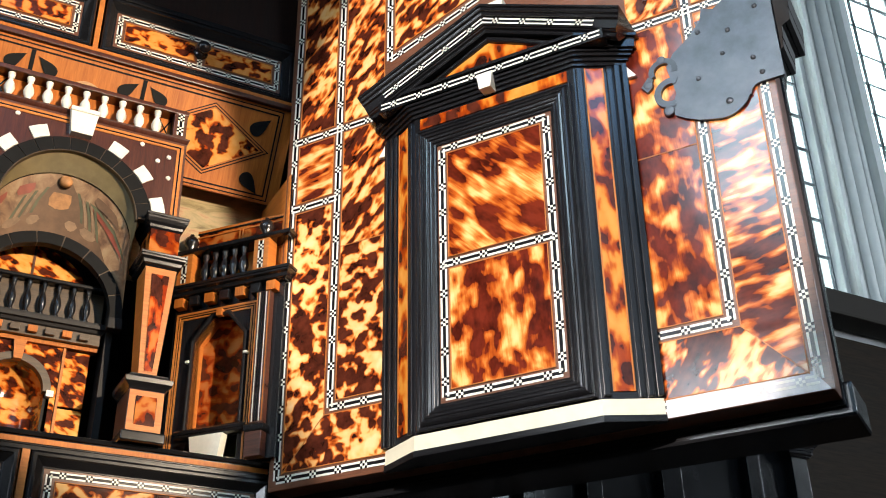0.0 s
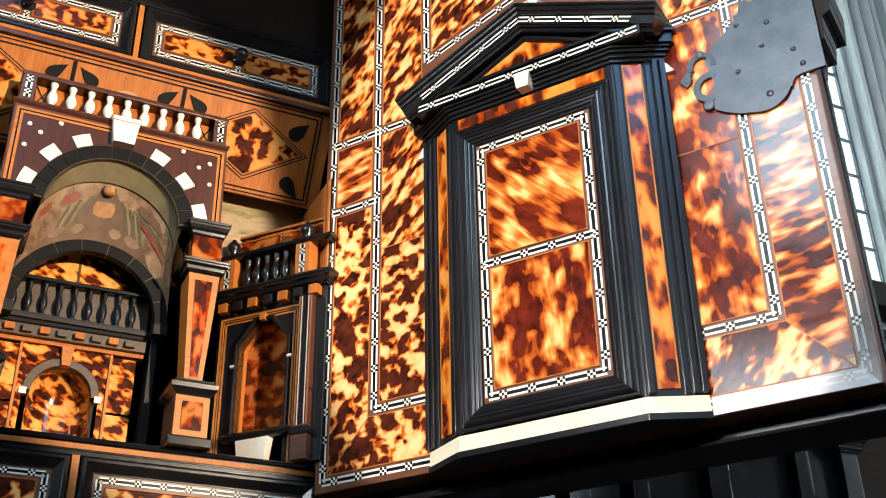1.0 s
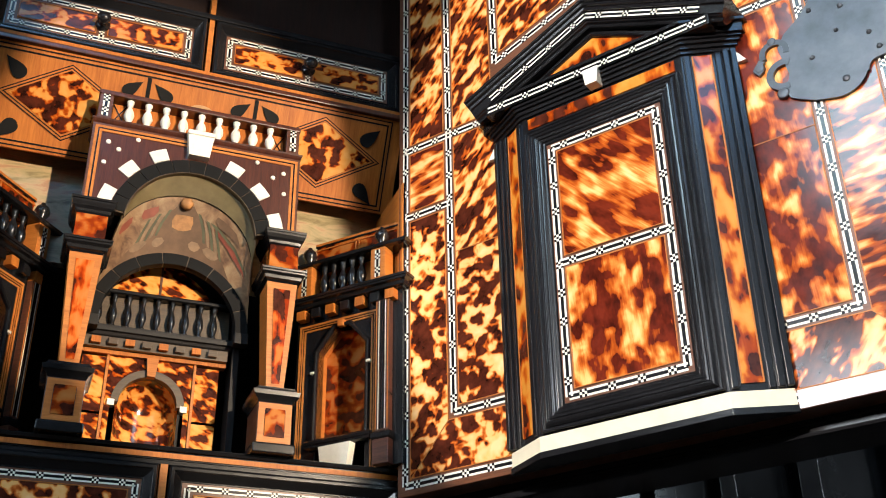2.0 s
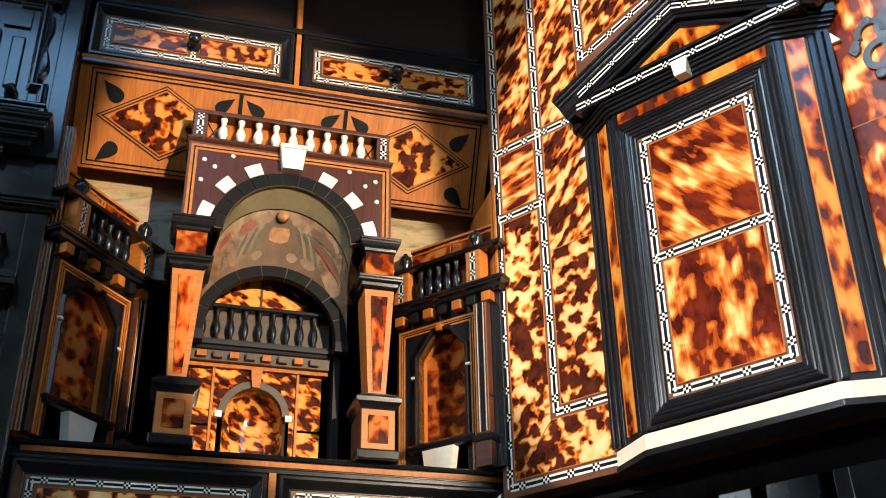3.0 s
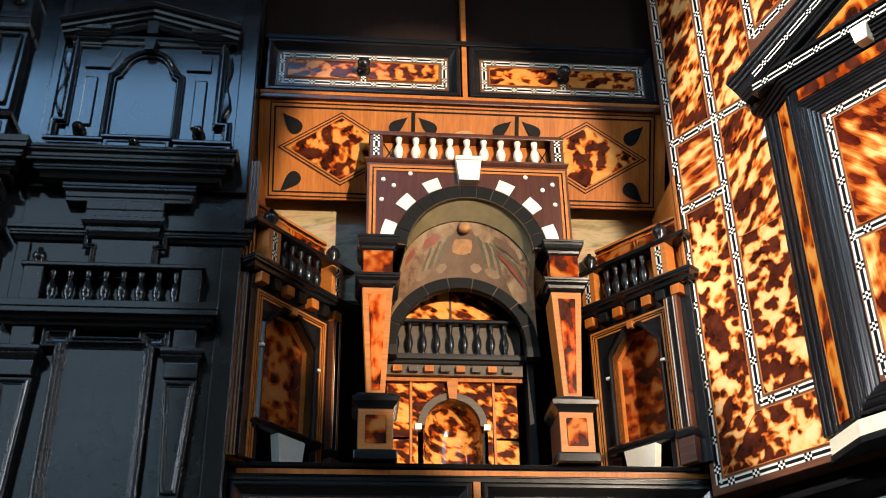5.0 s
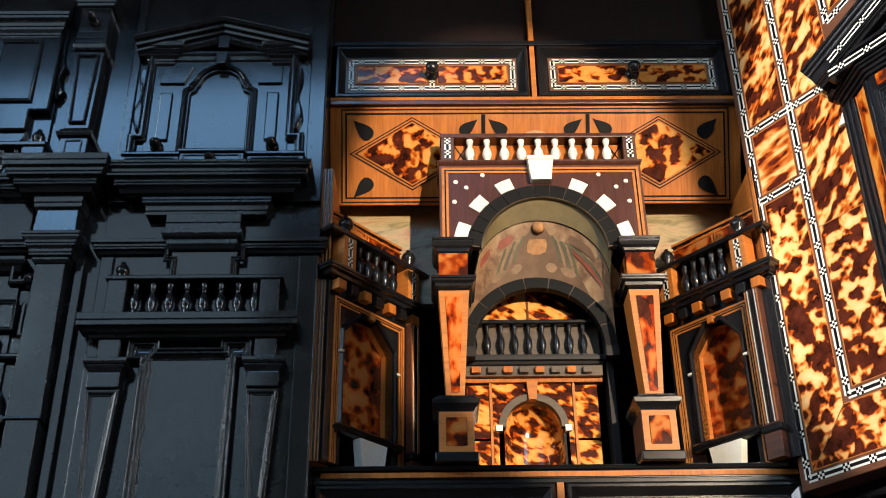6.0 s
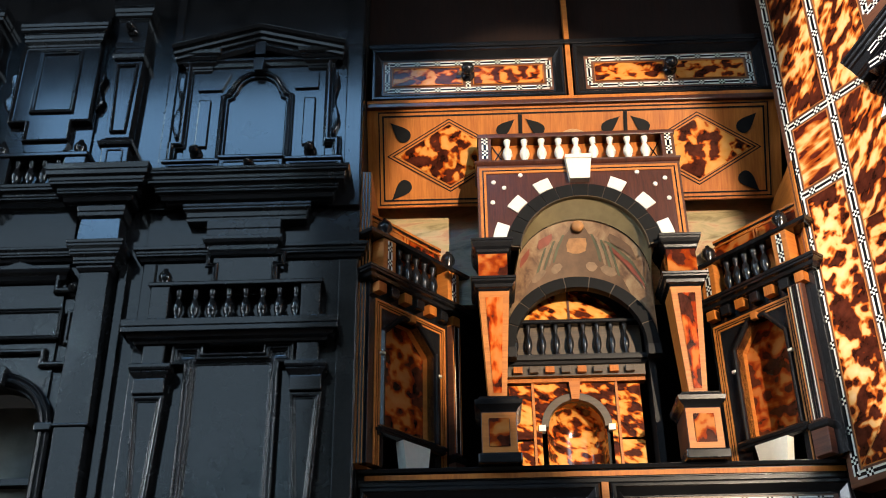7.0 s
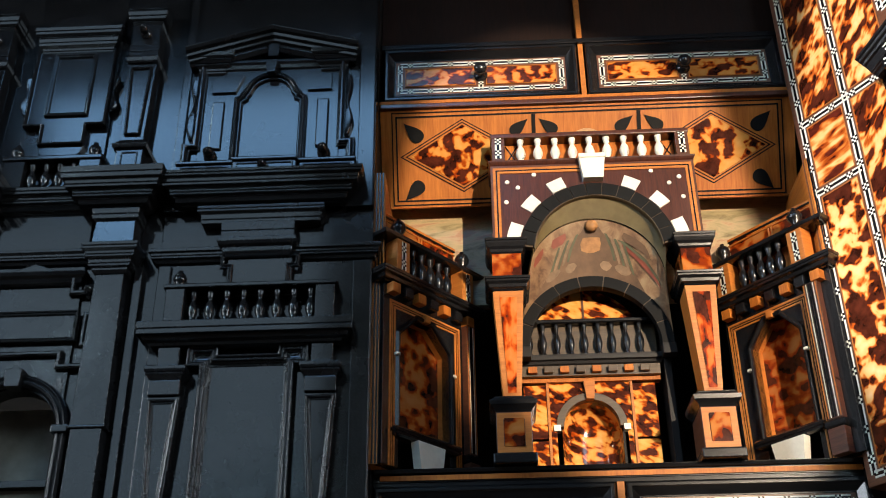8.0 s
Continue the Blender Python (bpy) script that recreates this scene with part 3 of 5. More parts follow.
# vaulted passage
vault = thing("vault", "painted barrel vault behind the portal arch", "vault")
PAINT, n, l, b = material("vault_painting", 0.55, 0, 0.1)
v = coords(n, l, (1, 1, 1), 0, False)
f = noise_tex(n, l, v, 55, 4, 0.6, 0.8)
l.new(ramp(n, l, f, [(0.32, (0.11, 0.055, 0.03)), (0.5, (0.25, 0.145, 0.075)), (0.66, (0.36, 0.25, 0.14))]), b.inputs["Base Color"])
bump(n, l, b, f, 0.15)
PAINT_OLIVE = plain("vault_olive", (0.16, 0.125, 0.06), 0.5, 0, 0.1, 0.45, 60)
PAINT_RED = plain("vault_red", (0.24, 0.06, 0.035), 0.5, 0, 0.1, 0.4, 80)
VB, VC, VR, VX, YS = 0.036, 1.8697, 0.0717, -0.006, 0.012
VM, VRM = 1.9275, 0.0635
bm = B()
fa_, ma_, ba_ = arc(0, AC, AR0 + 0.0012, 180, 0, 40), arc(VX / 2, VM, VRM, 180, 0, 40), arc(VX, VC, VR, 180, 0, 40)
sweep(bm, [[(p[0], -0.002, p[1]), (q[0], YS - 0.002, q[1])] for p, q in zip(fa_, ma_)], False); part("soffit", bm, PAINT_OLIVE, vault, "olive painted soffit", True)
bm = B()
sweep(bm, [[(p[0] + (q[0] - p[0]) * k, YS + (VB - YS) * k, p[1] + (q[1] - p[1]) * k) for k in (0, 0.3, 0.6, 1)] for p, q in zip(ma_, ba_)], False); pv = part("painted_vault", bm, PAINT, vault, "brown and red painted vault", True)


def on_vault(a, k, lift=0.0006):
    """A point of the vault at angle a, k of the way in."""
    r = VRM + (VR - VRM) * k - lift
    return (VX * (1 + k) / 2 + r * math.cos(radians(a)), YS + (VB - YS) * k - lift, VM + (VC - VM) * k + r * math.sin(radians(a)))


def painted(rows, mat, label="", lift=0.0006):
    """A painted field on the vault: rows of (how far in, from angle, to angle)."""
    bm = B()
    sweep(bm, [[on_vault(a0 + (a1 - a0) * i / 10, k, lift) for i in range(11)] for k, a0, a1 in rows], False)
    part("painted_shape", bm, mat, pv, label, True)


PAINT_DARK = plain("vault_umber", (0.13, 0.072, 0.038), 0.6, 0, 0.0, 0.5, 90)
PAINT_PALE = plain("vault_pale", (0.24, 0.15, 0.085), 0.6, 0, 0.0, 0.5, 120)
PAINT_GOLD = plain("vault_ochre", (0.36, 0.17, 0.06), 0.5, 0, 0.0, 0.5, 220)
PAINT_GREEN = plain("vault_green", (0.085, 0.085, 0.045), 0.6, 0, 0.0, 0.5, 90)
painted([(0.06, 94, 86), (0.2, 99, 81), (0.4, 110, 72), (0.6, 120, 62), (0.8, 131, 52), (0.97, 141, 44)], PAINT_DARK, "umber painted mantle")
for a in (150, 126):
    painted([(0.14, a, a - 13), (0.24, a + 1, a - 14), (0.31, a - 2, a - 11)], PAINT_RED, "faded red painted field", 0.0008)
painted([(0.12, 62, 40), (0.2, 64, 36), (0.28, 60, 34)], PAINT_DARK, "umber painted field", 0.0008)
painted([(0.34, 66, 60), (0.42, 60, 42), (0.5, 50, 28), (0.57, 38, 22)], PAINT_RED, "faded red painted streak", 0.0008)
painted([(0.28, 68, 60), (0.35, 62, 40), (0.43, 48, 26), (0.5, 32, 22)], PAINT_GREEN, "dull green painted streak", 0.0007)
painted([(0.30, 97, 83), (0.40, 99, 82), (0.52, 98, 83), (0.57, 93, 88)], PAINT_GOLD, "ochre painted shield", 0.0010)
for a, w in ((122, 12), (106, 8), (78, 8), (64, 12)):
    painted([(0.70, a + w * 0.3, a - w * 0.3), (0.76, a + w * 0.6, a - w * 0.6), (0.82, a + w * 0.5, a - w * 0.4), (0.86, a + w * 0.2, a - w * 0.1)], PAINT_PALE, "pale painted shape", 0.0010)
for k in range(5):
    for q in (-1, 1):
        a = 90 + q * (12 + 4 * k)
        painted([(0.22 + 0.03 * k, a + 1.2, a - 1.2), (0.45 + 0.05 * k, a + q * 5 + 1.4, a + q * 5 - 1.4), (0.66 + 0.03 * k, a + q * 7 + 1.0, a + q * 7 - 1.0)], PAINT_PALE if k % 2 else PAINT_GREEN, "painted fold", 0.0009)
bm = B(); lathe(bm, [(0, 0), (0.0058, 0), (0.0060, 0.003), (0.0045, 0.0055), (0, 0.0065)], 16, (on_vault(90, 0.12)[0], on_vault(90, 0.12)[1], on_vault(90, 0.12)[2]), "y"); part("boss", bm, PAINT_GOLD, pv, "small gilt boss", True)
for k in range(9):
    bm = B(); arch_band(bm, VX, VC, 0.0607, VR, 180 - 20 * k - 0.5, 160 - 20 * k + 0.5, VB - 0.003, VB + 0.006, 5); part("voussoir", bm, EBONY_FLAT, vault)
for s in (-1, 1):
    bm = B(); box(bm, *sorted((VX + s * 0.0600, VX + s * 0.0730)), VB - 0.004, VB + 0.008, VC - 0.010, VC + 0.0005, 0.0008); part("corbel", bm, EBONY_DULL, vault)
bm = B(); arch_band(bm, VX, VC, 0.0612, VR - 0.0004, 180, 0, VB - 0.002, VB + 0.006, 32); part("arch_ring", bm, OLIVE, vault)
for s in (-1, 1):
    x0, x1 = (-0.090, -0.084) if s < 0 else (0.056, 0.062)
    bm = B(); box(bm, x0, x1, VB + 0.01, 0.072, FLOOR, 1.925); part("side_wall", bm, EBONY_DULL, vault, "dark passage wall")

# rear stage
YR, SF = 0.195, 1.7853
stage = thing("rear_stage", "tortoiseshell rear front with balustrade, dentils and small arched niche", "stage front", Matrix.Translation((-0.0135, -0.111, 0.1788)) @ Matrix.Scale(0.8767, 4))
bm = B(); prism(bm, arc(0, AC, 0.06, 0, 180, 24), YR, YR + 0.01); part("lunette", bm, SHELL_STAGE, stage, "golden tortoiseshell lunette")
bm = B(); box(bm, -0.0012, 0.0012, YR - 0.0012, YR, AC, 2.008); part("divider", bm, ROSE_V, stage)
bm = B(); box(bm, -0.075, 0.075, YR - 0.004, YR - 0.0005, 1.925, 1.9650); part("panel", bm, OLIVE, stage)
bm = B(); box(bm, -0.075, 0.075, YR - 0.012, YR + 0.008, 1.903, 1.9145); part("dentil_band", bm, OLIVE, stage)
bm = B(); cornice(bm, -0.075, 0.075, 1.9145, [(0, 0), (0.0012, 0.0018), (0.004, 0.003), (0.005, 0.0055), (0.0085, 0.006), (0.0092, 0.003), (0.012, 0.003)], YR - 0.012, 0.02); part("cornice", bm, EBONY_DULL, stage)
bm = B(); cornice(bm, -0.075, 0.075, 1.9635, [(0, 0), (0.001, 0.0018), (0.0035, 0.002), (0.005, 0.0005)], YR - 0.012, 0.014); part("handrail", bm, EBONY, stage)
for k in range(9):
    x = -0.0605 + k * 0.0148
    bm = B(); lathe(bm, baluster_profile(0.0372, 0.0040), 12, (x, YR - 0.0095, 1.9265)); part("baluster", bm, EBONY, stage, "turned dark baluster", True)
for k in range(8):
    x = -0.059 + k * 0.0168
    bm = B(); box(bm, x - 0.0048, x + 0.0048, YR - 0.0175, YR - 0.012, 1.905, 1.912, 0.0006); part("dentil", bm, SATIN if k % 2 == 0 else OLIVE, stage)
bm = B(); box(bm, -0.075, 0.075, YR - 0.006, YR + 0.004, 1.8985, 1.9028); part("line", bm, SATIN, stage)
# panels each side of the small niche
bm = B()
NA, NR = 1.850, 0.0365
opening_panel(bm, -0.0422, 0.0422, SF, 1.8985, arc(0, NA, NR, 180, 0, 24), YR - 0.002, YR)
part("spandrel", bm, SHELL_STAGE, stage, "golden tortoiseshell spandrel")
for s in (-1, 1):
    x0, x1 = sorted((s * 0.0455, s * 0.069))
    for z0, z1 in ((SF, 1.835), (1.8375, 1.8965)):
        bm = B(); box(bm, x0, x1, YR - 0.002, YR, z0, z1); part("shell_panel", bm, SHELL_STAGE, stage)
    bm = B(); box(bm, *sorted((s * 0.0425, s * 0.0452)), YR - 0.004, YR, SF, 1.8985); part("line", bm, SATIN_V, stage)
    bm = B(); box(bm, *sorted((s * 0.0325, s * 0.0395)), YR - 0.005, YR + 0.004, 1.845, 1.8515); part("bone_block", bm, BONE, stage, "white bone impost")
bm = B(); arch_band(bm, 0, NA, NR - 0.0075, NR, 180, 0, YR - 0.004, YR + 0.006, 28); part("arch_band", bm, OLIVE, stage)
bm = B()
sweep(bm, [[(x * 0.85, YR + 0.001 + 0.03 * math.sin(radians(a)), z) for z in (SF, 1.82, NA)] for x, a in [(-NR * math.cos(radians(q)), q) for q in range(0, 181, 12)]], False)
rg = []
for e in range(0, 91, 10):
    c, s = math.cos(radians(e)), math.sin(radians(e))
    rg.append([(-NR * 0.85 * c * math.cos(radians(q)), YR + 0.001 + 0.03 * c * math.sin(radians(q)), NA + NR * 0.85 * s) for q in range(0, 181, 12)])
sweep(bm, rg, False)
part("niche_shell", bm, SHELL_STAGE, stage, "concave golden tortoiseshell niche", True)
bm = B(); prism(bm, [(-0.004, NA + NR - 0.008), (0.004, NA + NR - 0.008), (0.006, 1.8985), (-0.006, 1.8985)], YR - 0.008, YR); part("keystone", bm, SATIN_V, stage)


def wing(name_m, f0, f1, a0, a1, p0, p1, shell):
    """An oblique wall with an arched window, dentil cornice and balustrade.
    f0, f1: the satinwood frame; a0, a1: the window; p0, p1: the striped pilaster at the niche mouth's side."""
    w = thing("side_wing", "oblique inlaid wall with pointed tortoiseshell window and dark balustrade", "wall panel", name_m, "wings of the niche")
    W, AT, AM, SZ = 0.118, 1.8875, 1.866, 1.779
    mid, q4 = (a0 + a1) / 2, (a1 - a0) * 0.34
    head = [(a0, AM), (mid - q4 * 0.45, AT), (mid + q4 * 0.45, AT), (a1, AM)]
    bm = B(); opening_panel(bm, 0, W, FLOOR, 1.912, head, 0.0, 0.009); part("wall", bm, EBONY, w)
    bm = B(); sweep(bm, [[(x, 0.0005, z), (x, 0.0145, z)] for x, z in [(a0, SZ)] + head + [(a1, SZ)]], False); part("window_reveal", bm, SATIN_V, w, "satinwood window reveal")
    bm = B(); box(bm, a0 - 0.002, a1 + 0.002, 0.0145, 0.018, SZ - 0.002, AT + 0.002); part("window_panel", bm, shell, w, "tortoiseshell window panel")
    bm = B(); path_mould(bm, [(a0, SZ)] + head + [(a1, SZ)], [(0.0, 0.0), (0.0, 0.0022), (0.0012, 0.0034), (0.0030, 0.0034), (0.0040, 0.0018), (0.0050, 0.0)], 0.0); part("window_moulding", bm, EBONY, w)
    for k, (i, t, m) in enumerate(((0.0, 0.0020, SATIN_V), (0.0032, 0.0010, SATIN_V), (0.0056, 0.0016, SATIN_V))):
        bm = B(); path_mould(bm, [(f0 + i, FLOOR), (f0 + i, 1.8975 - i), (f1 - i, 1.8975 - i), (f1 - i, FLOOR)], [(0, 0), (0, 0.0008), (-t, 0.0008), (-t, 0)], 0.0); part("line", bm, m, w, "satinwood line")
    for s_ in (-1, 1):
        xj = a0 - 0.004 if s_ < 0 else a1 + 0.004
        bm = B(); box(bm, xj - 0.0022, xj + 0.0022, -0.0042, 0.0, AM - 0.0215, AM - 0.0190, 0.0005); part("bone_block", bm, BONE, w, "small bone impost")
    bm = B(); box(bm, mid - 0.0032, mid + 0.0032, -0.0052, 0.0, AT - 0.0005, AT + 0.0065, 0.0006); part("keystone", bm, SATIN_V, w)
    # striped pilaster on its plinth
    bm = B(); box(bm, p0, p1, -0.0065, 0.0, SZ - 0.004, 1.902, 0.0004); p = part("pilaster", bm, ROSE_V, w)
    for q, t, m in ((0.08, 0.0012, SATIN_V), (0.26, 0.0010, BONE), (0.42, 0.0016, EBONY), (0.58, 0.0016, EBONY), (0.74, 0.0010, BONE), (0.92, 0.0012, SATIN_V)):
        x = p0 + (p1 - p0) * q
        bm = B(); string_line(bm, x, SZ - 0.003, x, 1.901, -0.0065, t, 0.0006); part("line", bm, m, p)
    bm = B(); cornice(bm, p0, p1, SZ - 0.0125, [(0, 0.001), (0.002, 0.0026), (0.0062, 0.0026), (0.0085, 0.0)], -0.0065, 0.006); part("band", bm, EBONY, p)
    bm = B(); box(bm, p0 - 0.001, p1 + 0.001, -0.009, 0.0, FLOOR, SZ - 0.0125, 0.0006); part("plinth", bm, ROSE_V, p)
    # sill on its bone corbel
    bm = B(); cornice(bm, a0 - 0.005, a1 + 0.005, SZ - 0.009, [(0, 0.0), (0.0015, 0.003), (0.0065, 0.0045), (0.009, 0.002)], -0.003, 0.006); part("window_sill", bm, EBONY, w)
    bm = B(); prism(bm, [(mid - 0.013, FLOOR), (mid + 0.013, FLOOR), (mid + 0.017, SZ - 0.0092), (mid - 0.017, SZ - 0.0092)], -0.009, 0.0); part("bone_corbel", bm, BONE, w, "white bone corbel")
    # dentils, cornice and balustrade
    for k in range(7):
        x = 0.0035 + k * 0.0166
        bm = B(); box(bm, x, x + 0.0098, -0.0085, 0.0, 1.9015, 1.911, 0.0005); part("dentil", bm, SATIN if k % 2 == 0 else EBONY, w)
    bm = B(); cornice(bm, 0, W, 1.912, [(0, 0.002), (0.0015, 0.006), (0.0045, 0.007), (0.0055, 0.0100), (0.0105, 0.0112), (0.0120, 0.009)], -0.002, 0.02); part("cornice", bm, EBONY, w)
    for x in (f0 + 0.0085, f1 + 0.004):
        bm = B(); box(bm, x - 0.008, x + 0.008, -0.009, 0.006, 1.924, 1.957, 0.0005); p = part("post", bm, SATIN_V, w)
        bm = B(); inlay(bm, x, 1.926, x, 1.955, -0.009, 0.006, 0.013); part("stringing", bm, [EBONY, BONE], p)
        bm = B(); lathe(bm, [(0, 0), (0.004, 0), (0.003, 0.0025), (0.0068, 0.008), (0.0072, 0.0115), (0.0055, 0.016), (0.002, 0.0185), (0.0022, 0.02), (0, 0.021)], 16, (x, -0.002, 1.9625)); part("finial", bm, EBONY, w, "black ball finial", True)
    for k in range(5):
        x = f0 + 0.0275 + k * (f1 - f0 - 0.046) / 4
        bm = B(); lathe(bm, baluster_profile(0.033, 0.0050), 12, (x, -0.002, 1.924)); part("baluster", bm, EBONY, w, "", True)
    bm = B(); cornice(bm, 0, W, 1.957, [(0, 0.004), (0.001, 0.008), (0.004, 0.009), (0.0055, 0.006)], -0.002, 0.012); part("handrail", bm, EBONY, w)
    bm = B(); box(bm, 0, W, 0.012, 0.018, 1.912, 1.989); pp = part("parapet", bm, shell, w, "dark tortoiseshell parapet")
    for z0, z1, m in ((1.989, 1.9905, EBONY_FLAT), (1.9905, 1.993, SATIN), (1.985, 1.9864, SATIN)):
        bm = B(); box(bm, 0, W, 0.0108, 0.0192, z0, z1); part("line", bm, m, pp)
    for dx in (-0.0018, 0.0018):
        bm = B(); box(bm, W / 2 + dx - 0.0006, W / 2 + dx + 0.0006, 0.0108, 0.012, 1.963, 1.985); part("line", bm, SATIN_V, pp)
    return w


ang = math.degrees(math.atan2(0.09, 0.076))
wing(pose(-0.197, -0.025, 0, 0, 0, ang), 0.0075, 0.100, 0.0195, 0.0850, 0.1035, 0.1145, SHELL_BROWN)
wing(pose(0.121, 0.065, 0, 0, 0, -ang), 0.0030, 0.0915, 0.0255, 0.0790, 0.0930, 0.1075, SHELL_BROWN)

# The open door of the niche, hinged at the niche's edge.
DW, DZ0, DZ1 = 0.471, 1.715, 2.335
door = thing("door_1", "open cabinet door veneered in tortoiseshell with a pedimented frame", "door", pose(0.1963, -0.015, 0, 0, 0, -57), kind="structure")
bm = B(); box(bm, 0, DW, 0, 0.024, DZ0, DZ1, 0.001); leaf = part("leaf", bm, BROWN, door)
bm = B(); box(bm, 0.004, DW + 0.0015, 0.024, 0.036, DZ0 - 0.004, DZ1); outer = part("outer_board", bm, EBONY, door)
bm = B(); cornice(bm, 0.03, DW - 0.010, 0, [(0, 0), (0.006, 0.004), (0.008, 0.010), (0.016, 0.012), (0.018, 0.018), (0.028, 0.020), (0.030, 0.027), (0.044, 0.029), (0.05, 0.02)], 0, 0.01)
bmesh.ops.transform(bm, matrix=Matrix.Translation((0, 0.037, 1.978)) @ Matrix.Diagonal((1, -1.5, 2.1, 1)), verts=bm.verts); part("outer_cornice", bm, EBONY_DULL, outer)
bm = B(); box(bm, -0.002, DW + 0.008, 0.026, 0.080, DZ0 - 0.012, DZ0 + 0.014, 0.003); part("outer_base", bm, EBONY, outer)

S_L, S_B = 0.0088, DZ0 + 0.0088
bm = B()
for q in ((S_L, S_B, S_L, DZ1), (DW - S_L, S_B, DW - S_L, DZ1), (S_L, S_B, DW - S_L, S_B),
          (0.0612, 1.7795, 0.0612, DZ1), (DW - 0.0612, 1.7795, DW - 0.0612, DZ1), (0.0612, 1.7795, 0.13, 1.7795), (DW - 0.0612, 1.7795, DW - 0.13, 1.7795),
          (S_L, 2.0655, 0.13, 2.0655), (DW - S_L, 2.0655, DW - 0.13, 2.0655), (S_L, 1.9885, 0.0612, 1.9885),
          (0.118, 2.128, 0.118, DZ1), (DW - 0.118, 2.128, DW - 0.118, DZ1), (0.118, 2.128, DW / 2, 2.170), (DW - 0.118, 2.128, DW / 2, 2.170)):
    inlay(bm, *q, 0.0)
part("stringing", bm, [EBONY, BONE], door, "chequered bone and ebony stringing")
G = 0.0062
# pale strip: the window's white glare on the lower border, put into the colour
GLARE_WOOD = plain("glare_border_wood", (0.58, 0.55, 0.54), 0.34, 0, 0.3, 0.40, 70, 0.4)
bm = B(); prism(bm, [(0.3545, DZ0 + 0.0006), (DW - 0.002, DZ0 + 0.0006), (DW - 0.012, DZ0 + 0.0152), (0.3545, DZ0 + 0.0152)], -0.00045, 0.001); part("worn_edge", bm, GLARE_WOOD, leaf, "lower border with its white glare put into the colour")


def shell(pts, mat, line=True):
    c = (sum(p[0] for p in pts) / len(pts), sum(p[1] for p in pts) / len(pts))
    bm = B(); prism(bm, pts, -0.0007, 0.002)
    o = part("shell_panel", bm, mat, door)
    if line:
        bm = B(); path_mould(bm, pts[::-1], [(0, 0), (0, 0.0010), (0.0008, 0.0010), (0.0008, 0)], 0, True); part("line", bm, SATIN_V, o)


def rect(x0, x1, z0, z1):
    return [(x0, z0), (x1, z0), (x1, z1), (x0, z1)]


I0, I1, I2, I3 = S_L + G, 0.0612 - G, 0.0612 + G, 0.13
for s in (0, 1):
    fx = (lambda pts: [(DW - x, z) for x, z in pts[::-1]]) if s else (lambda pts: pts)
    hi, lo, bd, inn = (SHELL_BAND, SHELL_BAND, SHELL_BAND, SHELL_FLAME) if s else (SHELL_SLANT, SHELL_SPOT, SHELL_SPOT, SHELL_SLANT)
    shell(fx(rect(I0, I1, 2.0655 + G, DZ1 - 0.01)), hi)
    if s:
        shell(fx([(I0, S_B + G), (I1, 1.7795 - G), (I1, 2.0655 - G), (I0, 2.0655 - G)]), SHELL_BAND)
    else:
        shell(rect(I0, I1, 1.9885 + G, 2.0655 - G), SHELL_BAND)
        shell([(I0, S_B + G), (I1, 1.7795 - G), (I1, 1.9885 - G), (I0, 1.9885 - G)], SHELL_SPOT)
    shell(fx([(I0 + 0.001, S_B + G), (I3, S_B + G), (I3, 1.7795 - G), (I1 + 0.001, 1.7795 - G)]), SHELL_SPOT if not s else SHELL_SLANT)
    zm = 1.934
    shell(fx(rect(I2, I3, 1.7795 + G, zm - 0.0005)), lo if not s else SHELL_FLAME)
    shell(fx(rect(I2, I3, zm + 0.0005, 2.0655 - G)), inn)
    shell(fx(rect(I2, 0.118 - G, 2.0655 + G, DZ1 - 0.01)), SHELL_SLANT)
shell([(0.118 + G, 2.1385), (DW / 2, 2.1785), (DW - 0.118 - G, 2.1385), (DW - 0.118 - G, DZ1 - 0.01), (0.118 + G, DZ1 - 0.01)], SHELL_SLANT)

# the frame with pediment, standing out from the leaf on splayed sides
U0, U1, U2, U3, HH = 0.119, 0.158, 0.3135, 0.352, 0.021
plan = [(U0, 0.0), (U1, -HH), (U2, -HH), (U3, 0.0)]


def plan_block(bm, z0, z1, grow=0.0):
    """The frame's plan pushed up, grown outwards."""
    g = grow
    pts = [(U0 - g * 1.2, 0.002), (U0 - g * 1.2, -g * 0.6), (U1 - g * 0.55, -HH - g), (U2 + g * 0.55, -HH - g), (U3 + g * 1.2, -g * 0.6), (U3 + g * 1.2, 0.002)]
    a, b = [bm.verts.new((x, y, z0)) for x, y in pts], [bm.verts.new((x, y, z1)) for x, y in pts]
    bm.faces.new(a[::-1]); bm.faces.new(b)
    for i in range(6):
        j = (i + 1) % 6
        bm.faces.new((a[i], a[j], b[j], b[i]))


bm = B(); plan_block(bm, 1.731, 2.030); body = part("frame_body", bm, EBONY, door, "black frame standing out from the door")
bm = B(); plan_block(bm, 1.7185, 1.731, 0.0012); part("bone_sill", bm, BONE_SILL, door, "ivory-coloured bone sill")
bm = B(); plan_block(bm, 1.7135, 1.7185, 0.002); part("sill_board", bm, EBONY, door)
